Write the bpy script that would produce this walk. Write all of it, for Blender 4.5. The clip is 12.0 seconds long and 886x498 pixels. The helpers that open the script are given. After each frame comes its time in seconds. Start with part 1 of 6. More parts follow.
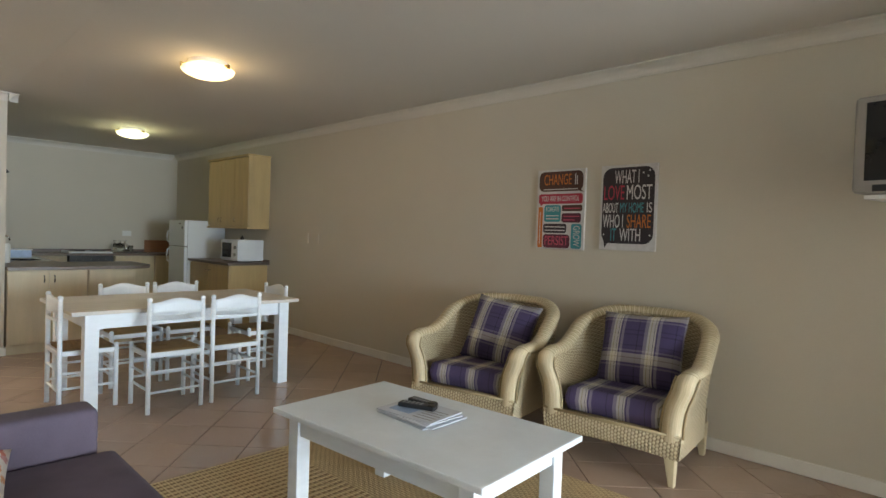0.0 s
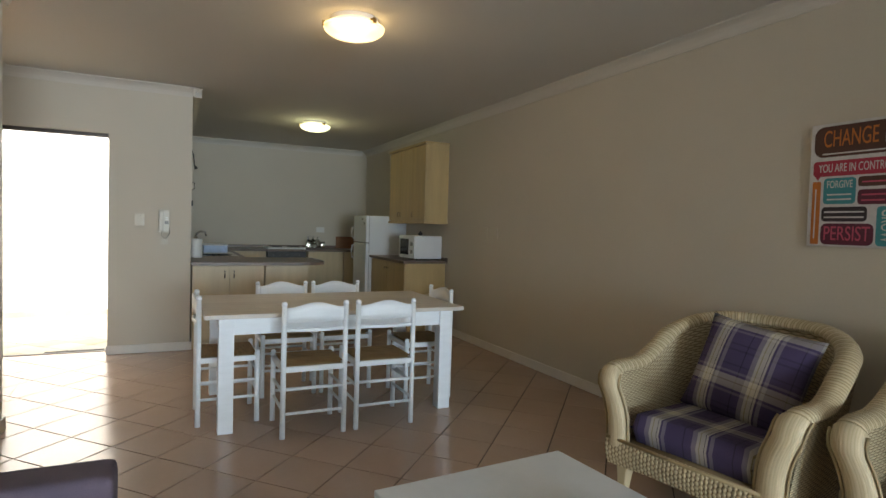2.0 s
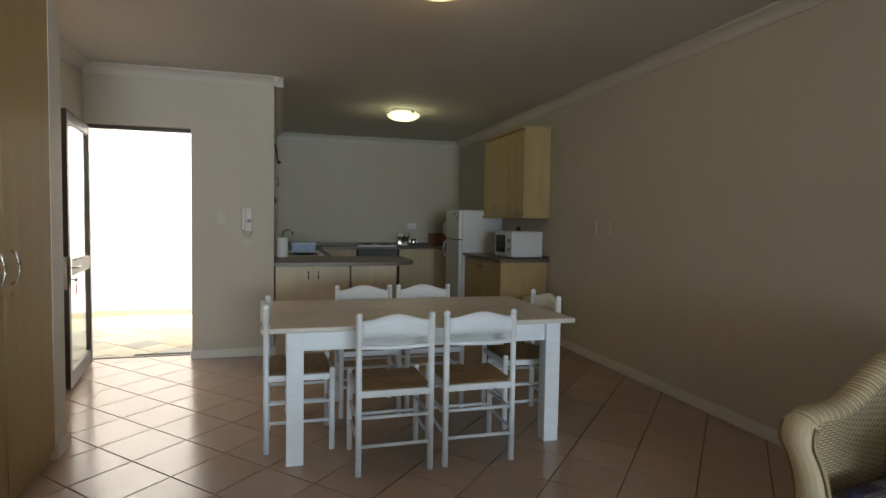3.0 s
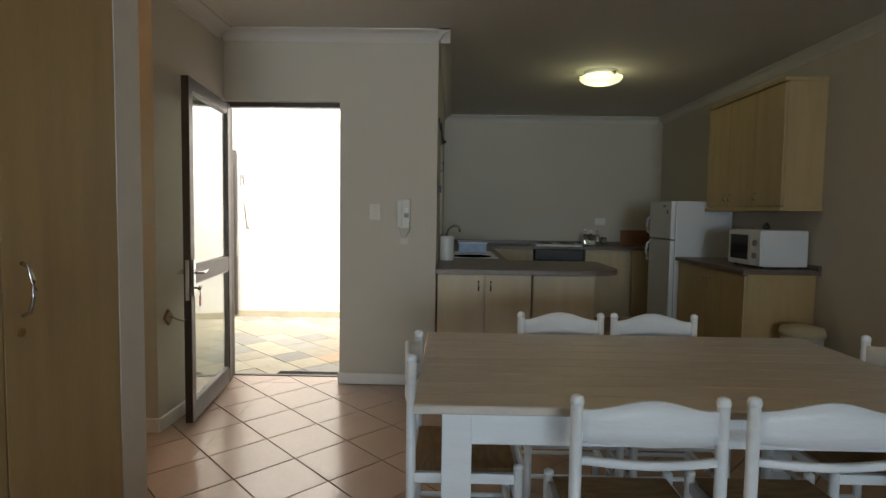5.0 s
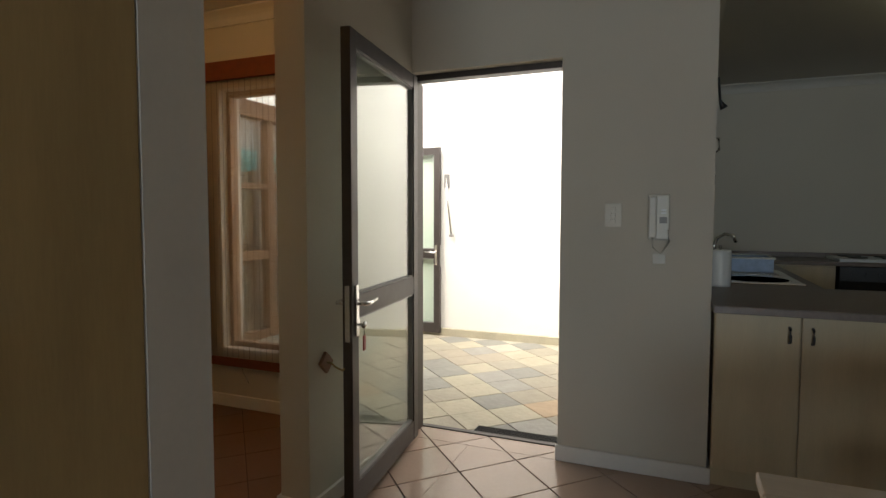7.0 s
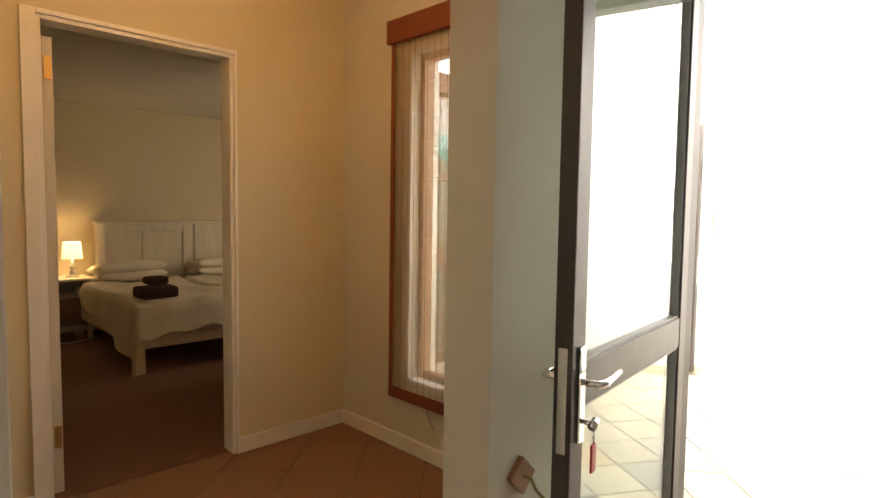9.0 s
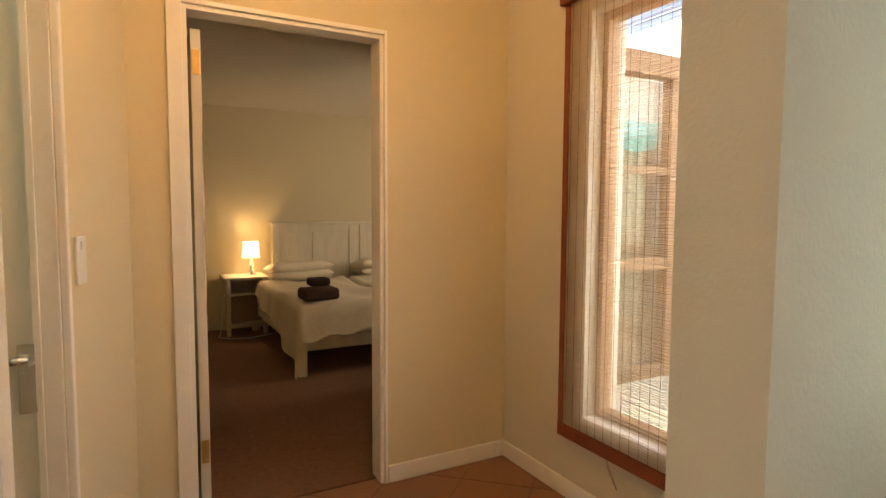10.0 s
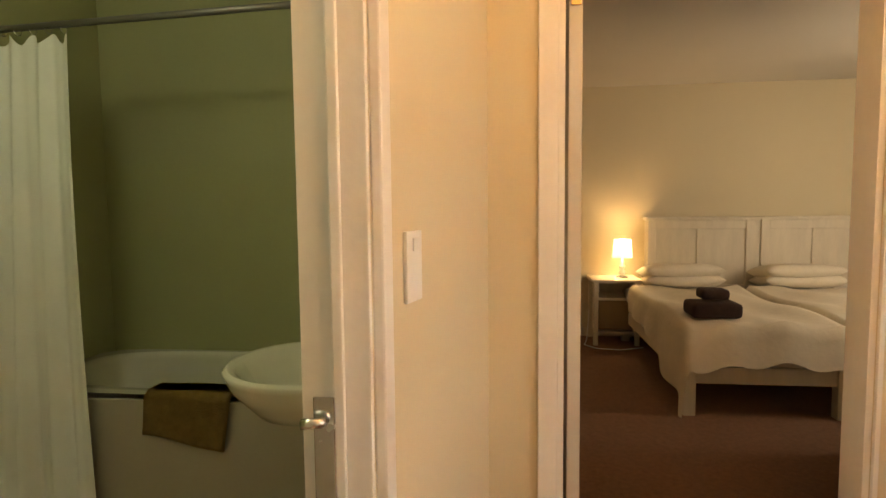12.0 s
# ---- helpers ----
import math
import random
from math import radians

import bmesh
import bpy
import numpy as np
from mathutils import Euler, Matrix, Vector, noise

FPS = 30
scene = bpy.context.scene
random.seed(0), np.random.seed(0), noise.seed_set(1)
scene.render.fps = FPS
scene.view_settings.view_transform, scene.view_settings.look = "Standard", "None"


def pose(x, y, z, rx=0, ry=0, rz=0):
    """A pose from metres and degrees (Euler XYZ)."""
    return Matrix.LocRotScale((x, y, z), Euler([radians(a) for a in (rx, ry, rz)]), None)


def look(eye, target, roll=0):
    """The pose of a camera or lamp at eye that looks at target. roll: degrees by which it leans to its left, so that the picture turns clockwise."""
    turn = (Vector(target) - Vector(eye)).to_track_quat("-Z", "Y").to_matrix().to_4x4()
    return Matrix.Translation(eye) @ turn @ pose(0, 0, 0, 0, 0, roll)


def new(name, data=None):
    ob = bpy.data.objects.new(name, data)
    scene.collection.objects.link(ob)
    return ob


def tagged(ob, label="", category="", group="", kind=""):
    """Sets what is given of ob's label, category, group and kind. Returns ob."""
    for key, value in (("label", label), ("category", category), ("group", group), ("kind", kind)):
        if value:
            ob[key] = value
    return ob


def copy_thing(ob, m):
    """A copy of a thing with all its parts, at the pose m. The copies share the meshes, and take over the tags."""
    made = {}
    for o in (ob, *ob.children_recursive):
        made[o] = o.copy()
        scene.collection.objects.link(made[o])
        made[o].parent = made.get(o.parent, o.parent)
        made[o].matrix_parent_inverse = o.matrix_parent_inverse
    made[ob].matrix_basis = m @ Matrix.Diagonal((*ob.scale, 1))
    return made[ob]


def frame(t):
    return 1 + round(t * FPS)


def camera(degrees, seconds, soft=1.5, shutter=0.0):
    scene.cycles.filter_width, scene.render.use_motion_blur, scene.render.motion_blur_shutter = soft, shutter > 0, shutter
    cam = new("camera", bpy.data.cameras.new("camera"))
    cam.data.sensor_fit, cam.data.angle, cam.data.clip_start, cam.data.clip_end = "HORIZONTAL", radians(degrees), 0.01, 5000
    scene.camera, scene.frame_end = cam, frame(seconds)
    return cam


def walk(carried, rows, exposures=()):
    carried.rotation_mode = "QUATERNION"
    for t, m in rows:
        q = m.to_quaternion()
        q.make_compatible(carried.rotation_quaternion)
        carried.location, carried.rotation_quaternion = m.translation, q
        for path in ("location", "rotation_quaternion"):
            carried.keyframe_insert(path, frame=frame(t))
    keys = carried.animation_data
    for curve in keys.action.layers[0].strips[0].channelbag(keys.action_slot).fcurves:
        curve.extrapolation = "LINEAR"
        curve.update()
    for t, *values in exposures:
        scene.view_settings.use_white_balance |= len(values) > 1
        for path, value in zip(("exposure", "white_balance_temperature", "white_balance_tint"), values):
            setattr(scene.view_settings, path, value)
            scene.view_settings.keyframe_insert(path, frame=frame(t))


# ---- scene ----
cam = camera(76.0, 12.0)
PATH = [
    (0, (0.249, 0.142, 1.349), (-1.154, 1.567, 1.304), 1.9),
    (0.5, (0.068, 0.373, 1.335), (-1.426, 1.701, 1.282), 1.9),
    (1, (-0.138, 0.587, 1.343), (-1.759, 1.757, 1.28), 1.6),
    (1.5, (-0.338, 0.781, 1.336), (-2.061, 1.794, 1.267), 1.6),
    (2, (-0.585, 0.95, 1.31), (-2.39, 1.809, 1.237), 1.7),
    (2.5, (-0.889, 1.091, 1.314), (-2.763, 1.785, 1.226), 1.3),
    (4.5, (-2.259, 1.256, 1.3), (-4.251, 1.395, 1.184), 0.7),
    (5, (-2.608, 1.226, 1.306), (-4.604, 1.196, 1.18), 0.8),
    (5.5, (-2.934, 1.167, 1.307), (-4.92, 0.968, 1.184), 0.6),
    (6, (-3.253, 1.1, 1.31), (-5.218, 0.753, 1.183), 0.5),
    (6.5, (-3.565, 1.043, 1.296), (-5.481, 0.479, 1.176), 0.4),
    (7, (-3.868, 0.944, 1.306), (-5.716, 0.186, 1.188), 0.1),
    (7.2, (-3.974, 0.904, 1.303), (-5.796, 0.087, 1.193), 0.1),
    (8.8, (-4.773, 0.423, 1.308), (-6.254, -0.914, 1.176), 0.8),
    (9, (-4.840, 0.355, 1.307), (-6.253, -1.054, 1.176), 0.9),
    (9.5, (-5.006, 0.164, 1.296), (-6.198, -1.437, 1.161), 0.5),
    (10, (-5.148, -0.064, 1.313), (-6.103, -1.816, 1.169), 0.3),
    (10.5, (-5.246, -0.288, 1.297), (-5.967, -2.148, 1.153), 0.1),
    (11.5, (-5.26, -0.734, 1.287), (-5.307, -2.728, 1.138), -0.6),
    (12, (-5.198, -0.892, 1.275), (-4.962, -2.872, 1.123), -0.6),
]
# exposure follows the clip's own camera
EXPOSURES = [(0, 2.4), (1, 2.4), (2.5, 1.68), (4.5, 1.3), (5.5, 1.05), (6.5, 0.75), (7, 0.58), (7.2, 0.63), (8.8, 2.05), (9, 2.3), (9.5, 2.75), (10.5, 2.9), (11.5, 3.0), (12, 3.2)]
walk(cam, [(t, look(eye, target, roll)) for t, eye, target, roll in PATH], EXPOSURES)

# ---- world, sun, lamps ----
world = bpy.data.worlds.new("world")
scene.world = world
world.use_nodes = True
wn = world.node_tree.nodes
sky = wn.new("ShaderNodeTexSky")
sky.sky_type, sky.sun_disc = "NISHITA", False
sky.sun_elevation, sky.sun_rotation = radians(45), radians(109)
sky.air_density, sky.dust_density = 1.0, 3.0
wn["Background"].inputs["Strength"].default_value = 0.12
world.node_tree.links.new(sky.outputs["Color"], wn["Background"].inputs["Color"])
sun = new("sun", bpy.data.lights.new("sun", "SUN"))
sun.data.energy, sun.data.angle, sun.data.color = 5.0, radians(70), (1.0, 0.94, 0.85)
sun.matrix_world = look((0, 0, 10), (-9.4, 3.2, 0.0))


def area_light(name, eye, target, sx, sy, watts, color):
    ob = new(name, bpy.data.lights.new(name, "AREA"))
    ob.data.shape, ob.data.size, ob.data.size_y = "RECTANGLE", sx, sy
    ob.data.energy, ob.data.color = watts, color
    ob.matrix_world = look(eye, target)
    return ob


def bulb(name, where, watts, color, radius=0.05):
    ob = new(name, bpy.data.lights.new(name, "POINT"))
    ob.data.energy, ob.data.color, ob.data.shadow_soft_size = watts, color, radius
    ob.location = where
    return ob


# daylight through the unseen glazed front of the living room
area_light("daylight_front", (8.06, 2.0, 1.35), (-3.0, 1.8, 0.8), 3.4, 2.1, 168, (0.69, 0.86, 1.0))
# added lamp above the courtyard, topping up the sky's light near the door
area_light("sky_fill_courtyard", (-8.35, -0.6, 3.14), (-8.3, -0.6, 0.0), 2.6, 2.3, 38, (1.0, 0.94, 0.84))
bulb("light_dining", (-4.17, 1.98, 2.50), 2.0, (1.0, 0.74, 0.42), 0.12)
bulb("light_kitchen", (-7.95, 2.58, 2.50), 1.7, (1.0, 0.94, 0.52), 0.12)
bulb("light_hall", (-5.75, -1.35, 2.45), 4.3, (1.0, 0.54, 0.19), 0.10)
bulb("light_bedside", (-6.215, -6.22, 0.885), 1.0, (1.0, 0.60, 0.26), 0.03)
bulb("light_bath", (-4.1, -1.6, 2.35), 2.0, (1.0, 1.0, 0.66), 0.10)

# unseen fill lamp in front of the solid north wall, added to brighten the beds
area_light("fill_bedroom", (-8.35, -3.93, 1.25), (-7.0, -6.2, 0.4), 1.0, 1.8, 5.2, (1.0, 0.80, 0.56))

# ---- materials ----


def mat(name, base, rough=0.5, metal=0.0, var=0.12, scale=2.5, bump=0.05, bscale=60.0, rnd=0.0, stretch=(1, 1, 1), trans=0.0, coat=0.0, space="Position"):
    m = bpy.data.materials.new(name)
    m.use_nodes = True
    nt = m.node_tree
    n, l = nt.nodes, nt.links
    b = n["Principled BSDF"]
    b.inputs["Roughness"].default_value, b.inputs["Metallic"].default_value = rough, metal
    b.inputs["Transmission Weight"].default_value, b.inputs["Coat Weight"].default_value = trans, coat
    if space == "Position":
        src = n.new("ShaderNodeNewGeometry").outputs["Position"]
    else:
        src = n.new("ShaderNodeTexCoord").outputs[space]
    mp = n.new("ShaderNodeMapping")
    mp.inputs["Scale"].default_value = stretch
    l.new(src, mp.inputs["Vector"])
    big, fine = n.new("ShaderNodeTexNoise"), n.new("ShaderNodeTexNoise")
    big.inputs["Scale"].default_value, big.inputs["Detail"].default_value = scale, 4
    fine.inputs["Scale"].default_value, fine.inputs["Detail"].default_value = bscale, 3
    l.new(mp.outputs[0], big.inputs["Vector"])
    l.new(mp.outputs[0], fine.inputs["Vector"])
    mixn = n.new("ShaderNodeMath")
    mixn.operation = "MULTIPLY_ADD"
    l.new(fine.outputs["Fac"], mixn.inputs[0])
    mixn.inputs[1].default_value = 0.35
    l.new(big.outputs["Fac"], mixn.inputs[2])
    val = mixn.outputs[0]
    if rnd:
        oi = n.new("ShaderNodeObjectInfo")
        ad = n.new("ShaderNodeMath")
        ad.operation = "MULTIPLY_ADD"
        l.new(oi.outputs["Random"], ad.inputs[0])
        ad.inputs[1].default_value = rnd
        l.new(val, ad.inputs[2])
        val = ad.outputs[0]
    mr = n.new("ShaderNodeMapRange")
    mr.inputs["From Min"].default_value, mr.inputs["From Max"].default_value = 0.35, 1.0 + rnd
    mr.inputs["To Min"].default_value, mr.inputs["To Max"].default_value = 1 - var, 1 + var
    l.new(val, mr.inputs["Value"])
    vm = n.new("ShaderNodeVectorMath")
    vm.operation = "SCALE"
    vm.inputs[0].default_value = base
    l.new(mr.outputs[0], vm.inputs["Scale"])
    l.new(vm.outputs[0], b.inputs["Base Color"])
    rr = n.new("ShaderNodeMapRange")
    rr.inputs["To Min"].default_value, rr.inputs["To Max"].default_value = max(rough - 0.08, 0.02), min(rough + 0.08, 1)
    l.new(big.outputs["Fac"], rr.inputs["Value"])
    l.new(rr.outputs[0], b.inputs["Roughness"])
    if bump:
        bp = n.new("ShaderNodeBump")
        bp.inputs["Strength"].default_value, bp.inputs["Distance"].default_value = bump, 0.01
        l.new(fine.outputs["Fac"], bp.inputs["Height"])
        l.new(bp.outputs[0], b.inputs["Normal"])
    return m


def glow(name, color, strength, clear=0.6):
    """A lit lampshade or bowl: part of its lamp's light goes straight through it."""
    m = bpy.data.materials.new(name)
    m.use_nodes = True
    n, l = m.node_tree.nodes, m.node_tree.links
    b = n["Principled BSDF"]
    b.inputs["Base Color"].default_value = (0.8, 0.8, 0.75, 1)
    b.inputs["Emission Color"].default_value, b.inputs["Emission Strength"].default_value = (*color, 1), strength / (1 - clear)
    mx = n.new("ShaderNodeMixShader")
    mx.inputs[0].default_value = clear
    l.new(b.outputs[0], mx.inputs[1])
    l.new(n.new("ShaderNodeBsdfTransparent").outputs[0], mx.inputs[2])
    l.new(mx.outputs[0], n["Material Output"].inputs["Surface"])
    return m


def glass(name, tint=(0.93, 0.97, 0.95), rough=0.0):
    m = bpy.data.materials.new(name)
    m.use_nodes = True
    b = m.node_tree.nodes["Principled BSDF"]
    b.inputs["Base Color"].default_value = (*tint, 1)
    b.inputs["Transmission Weight"].default_value, b.inputs["Roughness"].default_value, b.inputs["IOR"].default_value = 1.0, rough, 1.45
    return m


def pane_glass(name, tint, rough=0.0):
    """Flat window glass: light goes straight through, with gloss growing towards a grazing look."""
    m = bpy.data.materials.new(name)
    m.use_nodes = True
    n, l = m.node_tree.nodes, m.node_tree.links
    n.remove(n["Principled BSDF"])
    clear, gloss, mx = n.new("ShaderNodeBsdfTransparent"), n.new("ShaderNodeBsdfGlossy"), n.new("ShaderNodeMixShader")
    clear.inputs["Color"].default_value = (*tint, 1)
    gloss.inputs["Color"].default_value, gloss.inputs["Roughness"].default_value = (1, 1, 1, 1), rough
    lw, pw, ad = n.new("ShaderNodeLayerWeight"), n.new("ShaderNodeMath"), n.new("ShaderNodeMath")
    lw.inputs["Blend"].default_value = 0.5
    pw.operation, ad.operation = "POWER", "MULTIPLY_ADD"
    pw.inputs[1].default_value, ad.inputs[1].default_value, ad.inputs[2].default_value = 4.0, 0.93, 0.045
    l.new(lw.outputs["Facing"], pw.inputs[0])
    l.new(pw.outputs[0], ad.inputs[0])
    l.new(ad.outputs[0], mx.inputs[0])
    l.new(clear.outputs[0], mx.inputs[1])
    l.new(gloss.outputs[0], mx.inputs[2])
    l.new(mx.outputs[0], n["Material Output"].inputs["Surface"])
    return m


def see_through(m, share, color):
    """Lets light pass diffusely through a thin fibre or cloth."""
    n, l = m.node_tree.nodes, m.node_tree.links
    tl, mx = n.new("ShaderNodeBsdfTranslucent"), n.new("ShaderNodeMixShader")
    tl.inputs["Color"].default_value, mx.inputs[0].default_value = (*color, 1), share
    l.new(n["Principled BSDF"].outputs[0], mx.inputs[1])
    l.new(tl.outputs[0], mx.inputs[2])
    l.new(mx.outputs[0], n["Material Output"].inputs["Surface"])
    return m


def stripes(nt, coord, stops):
    """Hard colour bands along one coordinate that runs from 0 to 1."""
    r = nt.nodes.new("ShaderNodeValToRGB")
    r.color_ramp.interpolation = "CONSTANT"
    els = r.color_ramp.elements
    while len(els) > 1:
        els.remove(els[-1])
    els[0].position, els[0].color = stops[0][0], (*stops[0][1], 1)
    for p, c in stops[1:]:
        els.new(p).color = (*c, 1)
    nt.links.new(coord, r.inputs["Fac"])
    return r.outputs["Color"]


def plaid(name, px, py):
    """Woven tartan: dark violet ground, broad cream bands with fine yellow and dark lines, by UV in metres."""
    m = mat(name, (0.5, 0.5, 0.5), 0.95, var=0.2, scale=30, bump=0.5, bscale=700, space="UV")
    nt = m.node_tree
    n, l = nt.nodes, nt.links
    b = n["Principled BSDF"]
    sep = n.new("ShaderNodeSeparateXYZ")
    l.new(n.new("ShaderNodeTexCoord").outputs["UV"], sep.inputs[0])
    violet, cream, grey, ochre, dark = (0.068, 0.048, 0.120), (0.62, 0.57, 0.47), (0.27, 0.24, 0.28), (0.36, 0.30, 0.12), (0.022, 0.018, 0.035)
    cols = []
    for out, per in (("X", px), ("Y", py)):
        a = n.new("ShaderNodeMath")
        a.operation = "DIVIDE"
        l.new(sep.outputs[out], a.inputs[0])
        a.inputs[1].default_value = per
        f = n.new("ShaderNodeMath")
        f.operation = "FRACT"
        l.new(a.outputs[0], f.inputs[0])
        if out == "X":
            st = [(0, violet), (0.16, dark), (0.18, violet), (0.34, grey), (0.44, cream), (0.50, ochre), (0.515, cream), (0.60, dark), (0.61, cream), (0.66, violet), (0.70, grey), (0.78, violet)]
        else:
            st = [(0, violet), (0.10, dark), (0.13, violet), (0.20, dark), (0.23, violet), (0.42, grey), (0.46, violet), (0.5, cream), (0.6, ochre), (0.615, cream), (0.70, violet), (0.74, grey), (0.78, violet), (0.86, dark), (0.89, violet)]
        cols.append(stripes(nt, f.outputs[0], st))
    mx = n.new("ShaderNodeMix")
    mx.data_type = "RGBA"
    mx.inputs[0].default_value = 0.38
    l.new(cols[0], mx.inputs[6])
    l.new(cols[1], mx.inputs[7])
    l.new(mx.outputs[2], b.inputs["Base Color"])
    return m


def wicker(name, base, dark, su, sv, space="UV", rough=0.55, relief=0.9):
    """Woven cane by UV in metres: upright stakes su apart, weavers sv apart, over and under by turns."""
    m = bpy.data.materials.new(name)
    m.use_nodes = True
    nt = m.node_tree
    n, l = nt.nodes, nt.links
    b = n["Principled BSDF"]
    b.inputs["Roughness"].default_value = rough
    uv = n.new("ShaderNodeTexCoord").outputs[space]
    sep = n.new("ShaderNodeSeparateXYZ")
    l.new(uv, sep.inputs[0])

    def math(op, a, c=None):
        k = n.new("ShaderNodeMath")
        k.operation = op
        for i, v in ((0, a), (1, c)):
            if v is None:
                continue
            if isinstance(v, (int, float)):
                k.inputs[i].default_value = v
            else:
                l.new(v, k.inputs[i])
        return k.outputs[0]

    u = math("SINE", math("MULTIPLY", sep.outputs["X"], math_pi / su))
    row = math("FLOOR", math("DIVIDE", sep.outputs["Y"], sv))
    flip = math("SUBTRACT", math("MULTIPLY", math("MODULO", row, 2.0), 2.0), 1.0)
    over = math("MULTIPLY", u, flip)
    v = math("ABSOLUTE", math("SINE", math("MULTIPLY", sep.outputs["Y"], math_pi / sv)))
    h = math("ADD", math("MULTIPLY", over, 0.3), math("MULTIPLY", v, 0.7))
    ns = n.new("ShaderNodeTexNoise")
    ns.inputs["Scale"].default_value, ns.inputs["Detail"].default_value = 14, 5
    l.new(uv, ns.inputs["Vector"])
    h2 = math("ADD", h, math("MULTIPLY", ns.outputs["Fac"], 0.5))
    ramp = n.new("ShaderNodeValToRGB")
    e = ramp.color_ramp.elements
    e[0].position, e[0].color = 0.15, (*dark, 1)
    e[1].position, e[1].color = 0.85, (*base, 1)
    l.new(h2, ramp.inputs["Fac"])
    l.new(ramp.outputs["Color"], b.inputs["Base Color"])
    bp = n.new("ShaderNodeBump")
    bp.inputs["Strength"].default_value, bp.inputs["Distance"].default_value = relief, 0.004
    l.new(h, bp.inputs["Height"])
    l.new(bp.outputs[0], b.inputs["Normal"])
    return m


def floral(name):
    """Pale cotton with scattered blossoms in rose, orange and grey green."""
    m = mat(name, (0.62, 0.57, 0.52), 0.9, var=0.1, scale=18, bump=0.2, bscale=200, space="Object")
    nt = m.node_tree
    n, l = nt.nodes, nt.links
    co = n.new("ShaderNodeTexCoord").outputs["Object"]
    cell, fray = n.new("ShaderNodeTexVoronoi"), n.new("ShaderNodeTexNoise")
    cell.inputs["Scale"].default_value, fray.inputs["Scale"].default_value = 19, 60
    l.new(co, cell.inputs["Vector"])
    l.new(co, fray.inputs["Vector"])
    add = n.new("ShaderNodeMath")
    add.operation = "MULTIPLY_ADD"
    l.new(fray.outputs["Fac"], add.inputs[0])
    add.inputs[1].default_value = 0.6
    l.new(cell.outputs["Distance"], add.inputs[2])
    inside = n.new("ShaderNodeMapRange")
    inside.inputs["From Min"].default_value, inside.inputs["From Max"].default_value = 0.72, 0.62
    l.new(add.outputs[0], inside.inputs["Value"])
    sep = n.new("ShaderNodeSeparateColor")
    l.new(cell.outputs["Color"], sep.inputs[0])
    col = stripes(nt, sep.outputs[0], [(0, (0.50, 0.16, 0.12)), (0.3, (0.55, 0.27, 0.14)), (0.5, (0.20, 0.24, 0.20)), (0.68, (0.45, 0.22, 0.22)), (0.85, (0.16, 0.15, 0.20))])
    mx = n.new("ShaderNodeMix")
    mx.data_type = "RGBA"
    b = n["Principled BSDF"]
    old = b.inputs["Base Color"].links[0].from_socket
    l.new(inside.outputs[0], mx.inputs[0])
    l.new(old, mx.inputs[6])
    l.new(col, mx.inputs[7])
    l.new(mx.outputs[2], b.inputs["Base Color"])
    return m


math_pi = math.pi
M_WALL = mat("wall_paint", (0.58, 0.535, 0.455), 0.85, var=0.05, scale=0.9, bump=0.12, bscale=140)
M_HALL = mat("hall_paint", (0.62, 0.54, 0.375), 0.85, var=0.05, scale=0.9, bump=0.05, bscale=140)
M_CEIL = mat("ceiling_paint", (0.62, 0.59, 0.54), 0.9, var=0.04, scale=0.7, bump=0.1, bscale=90)
M_TRIM = mat("white_gloss_trim", (0.74, 0.71, 0.67), 0.4, var=0.06, scale=6, bump=0.05)
M_WHITE = mat("white_painted_wood", (0.80, 0.845, 0.89), 0.38, var=0.06, scale=5, bump=0.12, bscale=35, stretch=(1, 1, 6))
M_TABLE = mat("limed_plank", (0.60, 0.555, 0.50), 0.36, var=0.2, scale=3, bump=0.15, bscale=30, stretch=(14, 1.2, 1), rnd=0.25)
M_TILE = mat("ceramic_tile", (0.445, 0.32, 0.245), 0.22, var=0.10, scale=2.5, bump=0.05, bscale=40, rnd=0.3, coat=0.1)
# hall tile, redder and darker than M_TILE, with its own joint colour
M_HALLTILE = mat("hall_tile", (0.235, 0.112, 0.058), 0.42, var=0.12, scale=3, bump=0.06, bscale=40, rnd=0.2)
M_HALLGROUT = mat("hall_grout", (0.12, 0.06, 0.035), 0.9, var=0.2, scale=8)
M_GROUT = mat("grout", (0.10, 0.075, 0.06), 0.9, var=0.2, scale=8)
M_SLATE = mat("slate", (0.30, 0.28, 0.24), 0.7, var=0.25, scale=7, bump=0.5, bscale=25, rnd=0.6)
for m, cols in ((M_SLATE, [(0.0, (0.298, 0.292, 0.254)), (0.2, (0.377, 0.339, 0.261)), (0.42, (0.327, 0.313, 0.276)), (0.6, (0.420, 0.382, 0.283)), (0.76, (0.348, 0.303, 0.232)), (0.86, (0.435, 0.403, 0.326)), (0.96, (0.406, 0.303, 0.196))]),):
    nt = m.node_tree
    col = stripes(nt, nt.nodes.new("ShaderNodeObjectInfo").outputs["Random"], cols)
    sc = next(k for k in nt.nodes if k.bl_idname == "ShaderNodeVectorMath")
    nt.links.new(col, sc.inputs[0])
M_JUTE = wicker("jute", (0.58, 0.43, 0.23), (0.22, 0.14, 0.06), 0.022, 0.017, "Object", 0.95)
M_SUEDE = mat("plum_suede", (0.125, 0.098, 0.135), 0.9, var=0.3, scale=5, bump=0.25, bscale=300)
M_FLORAL = floral("floral_cotton")
M_PLAID = plaid("tartan_cotton", 0.235, 0.30)
M_CANE = wicker("woven_cane", (0.64, 0.53, 0.345), (0.17, 0.11, 0.05), 0.026, 0.015)
M_CANEWRAP = wicker("wrapped_cane", (0.64, 0.535, 0.35), (0.34, 0.25, 0.125), 0.4, 0.017, relief=0.8)
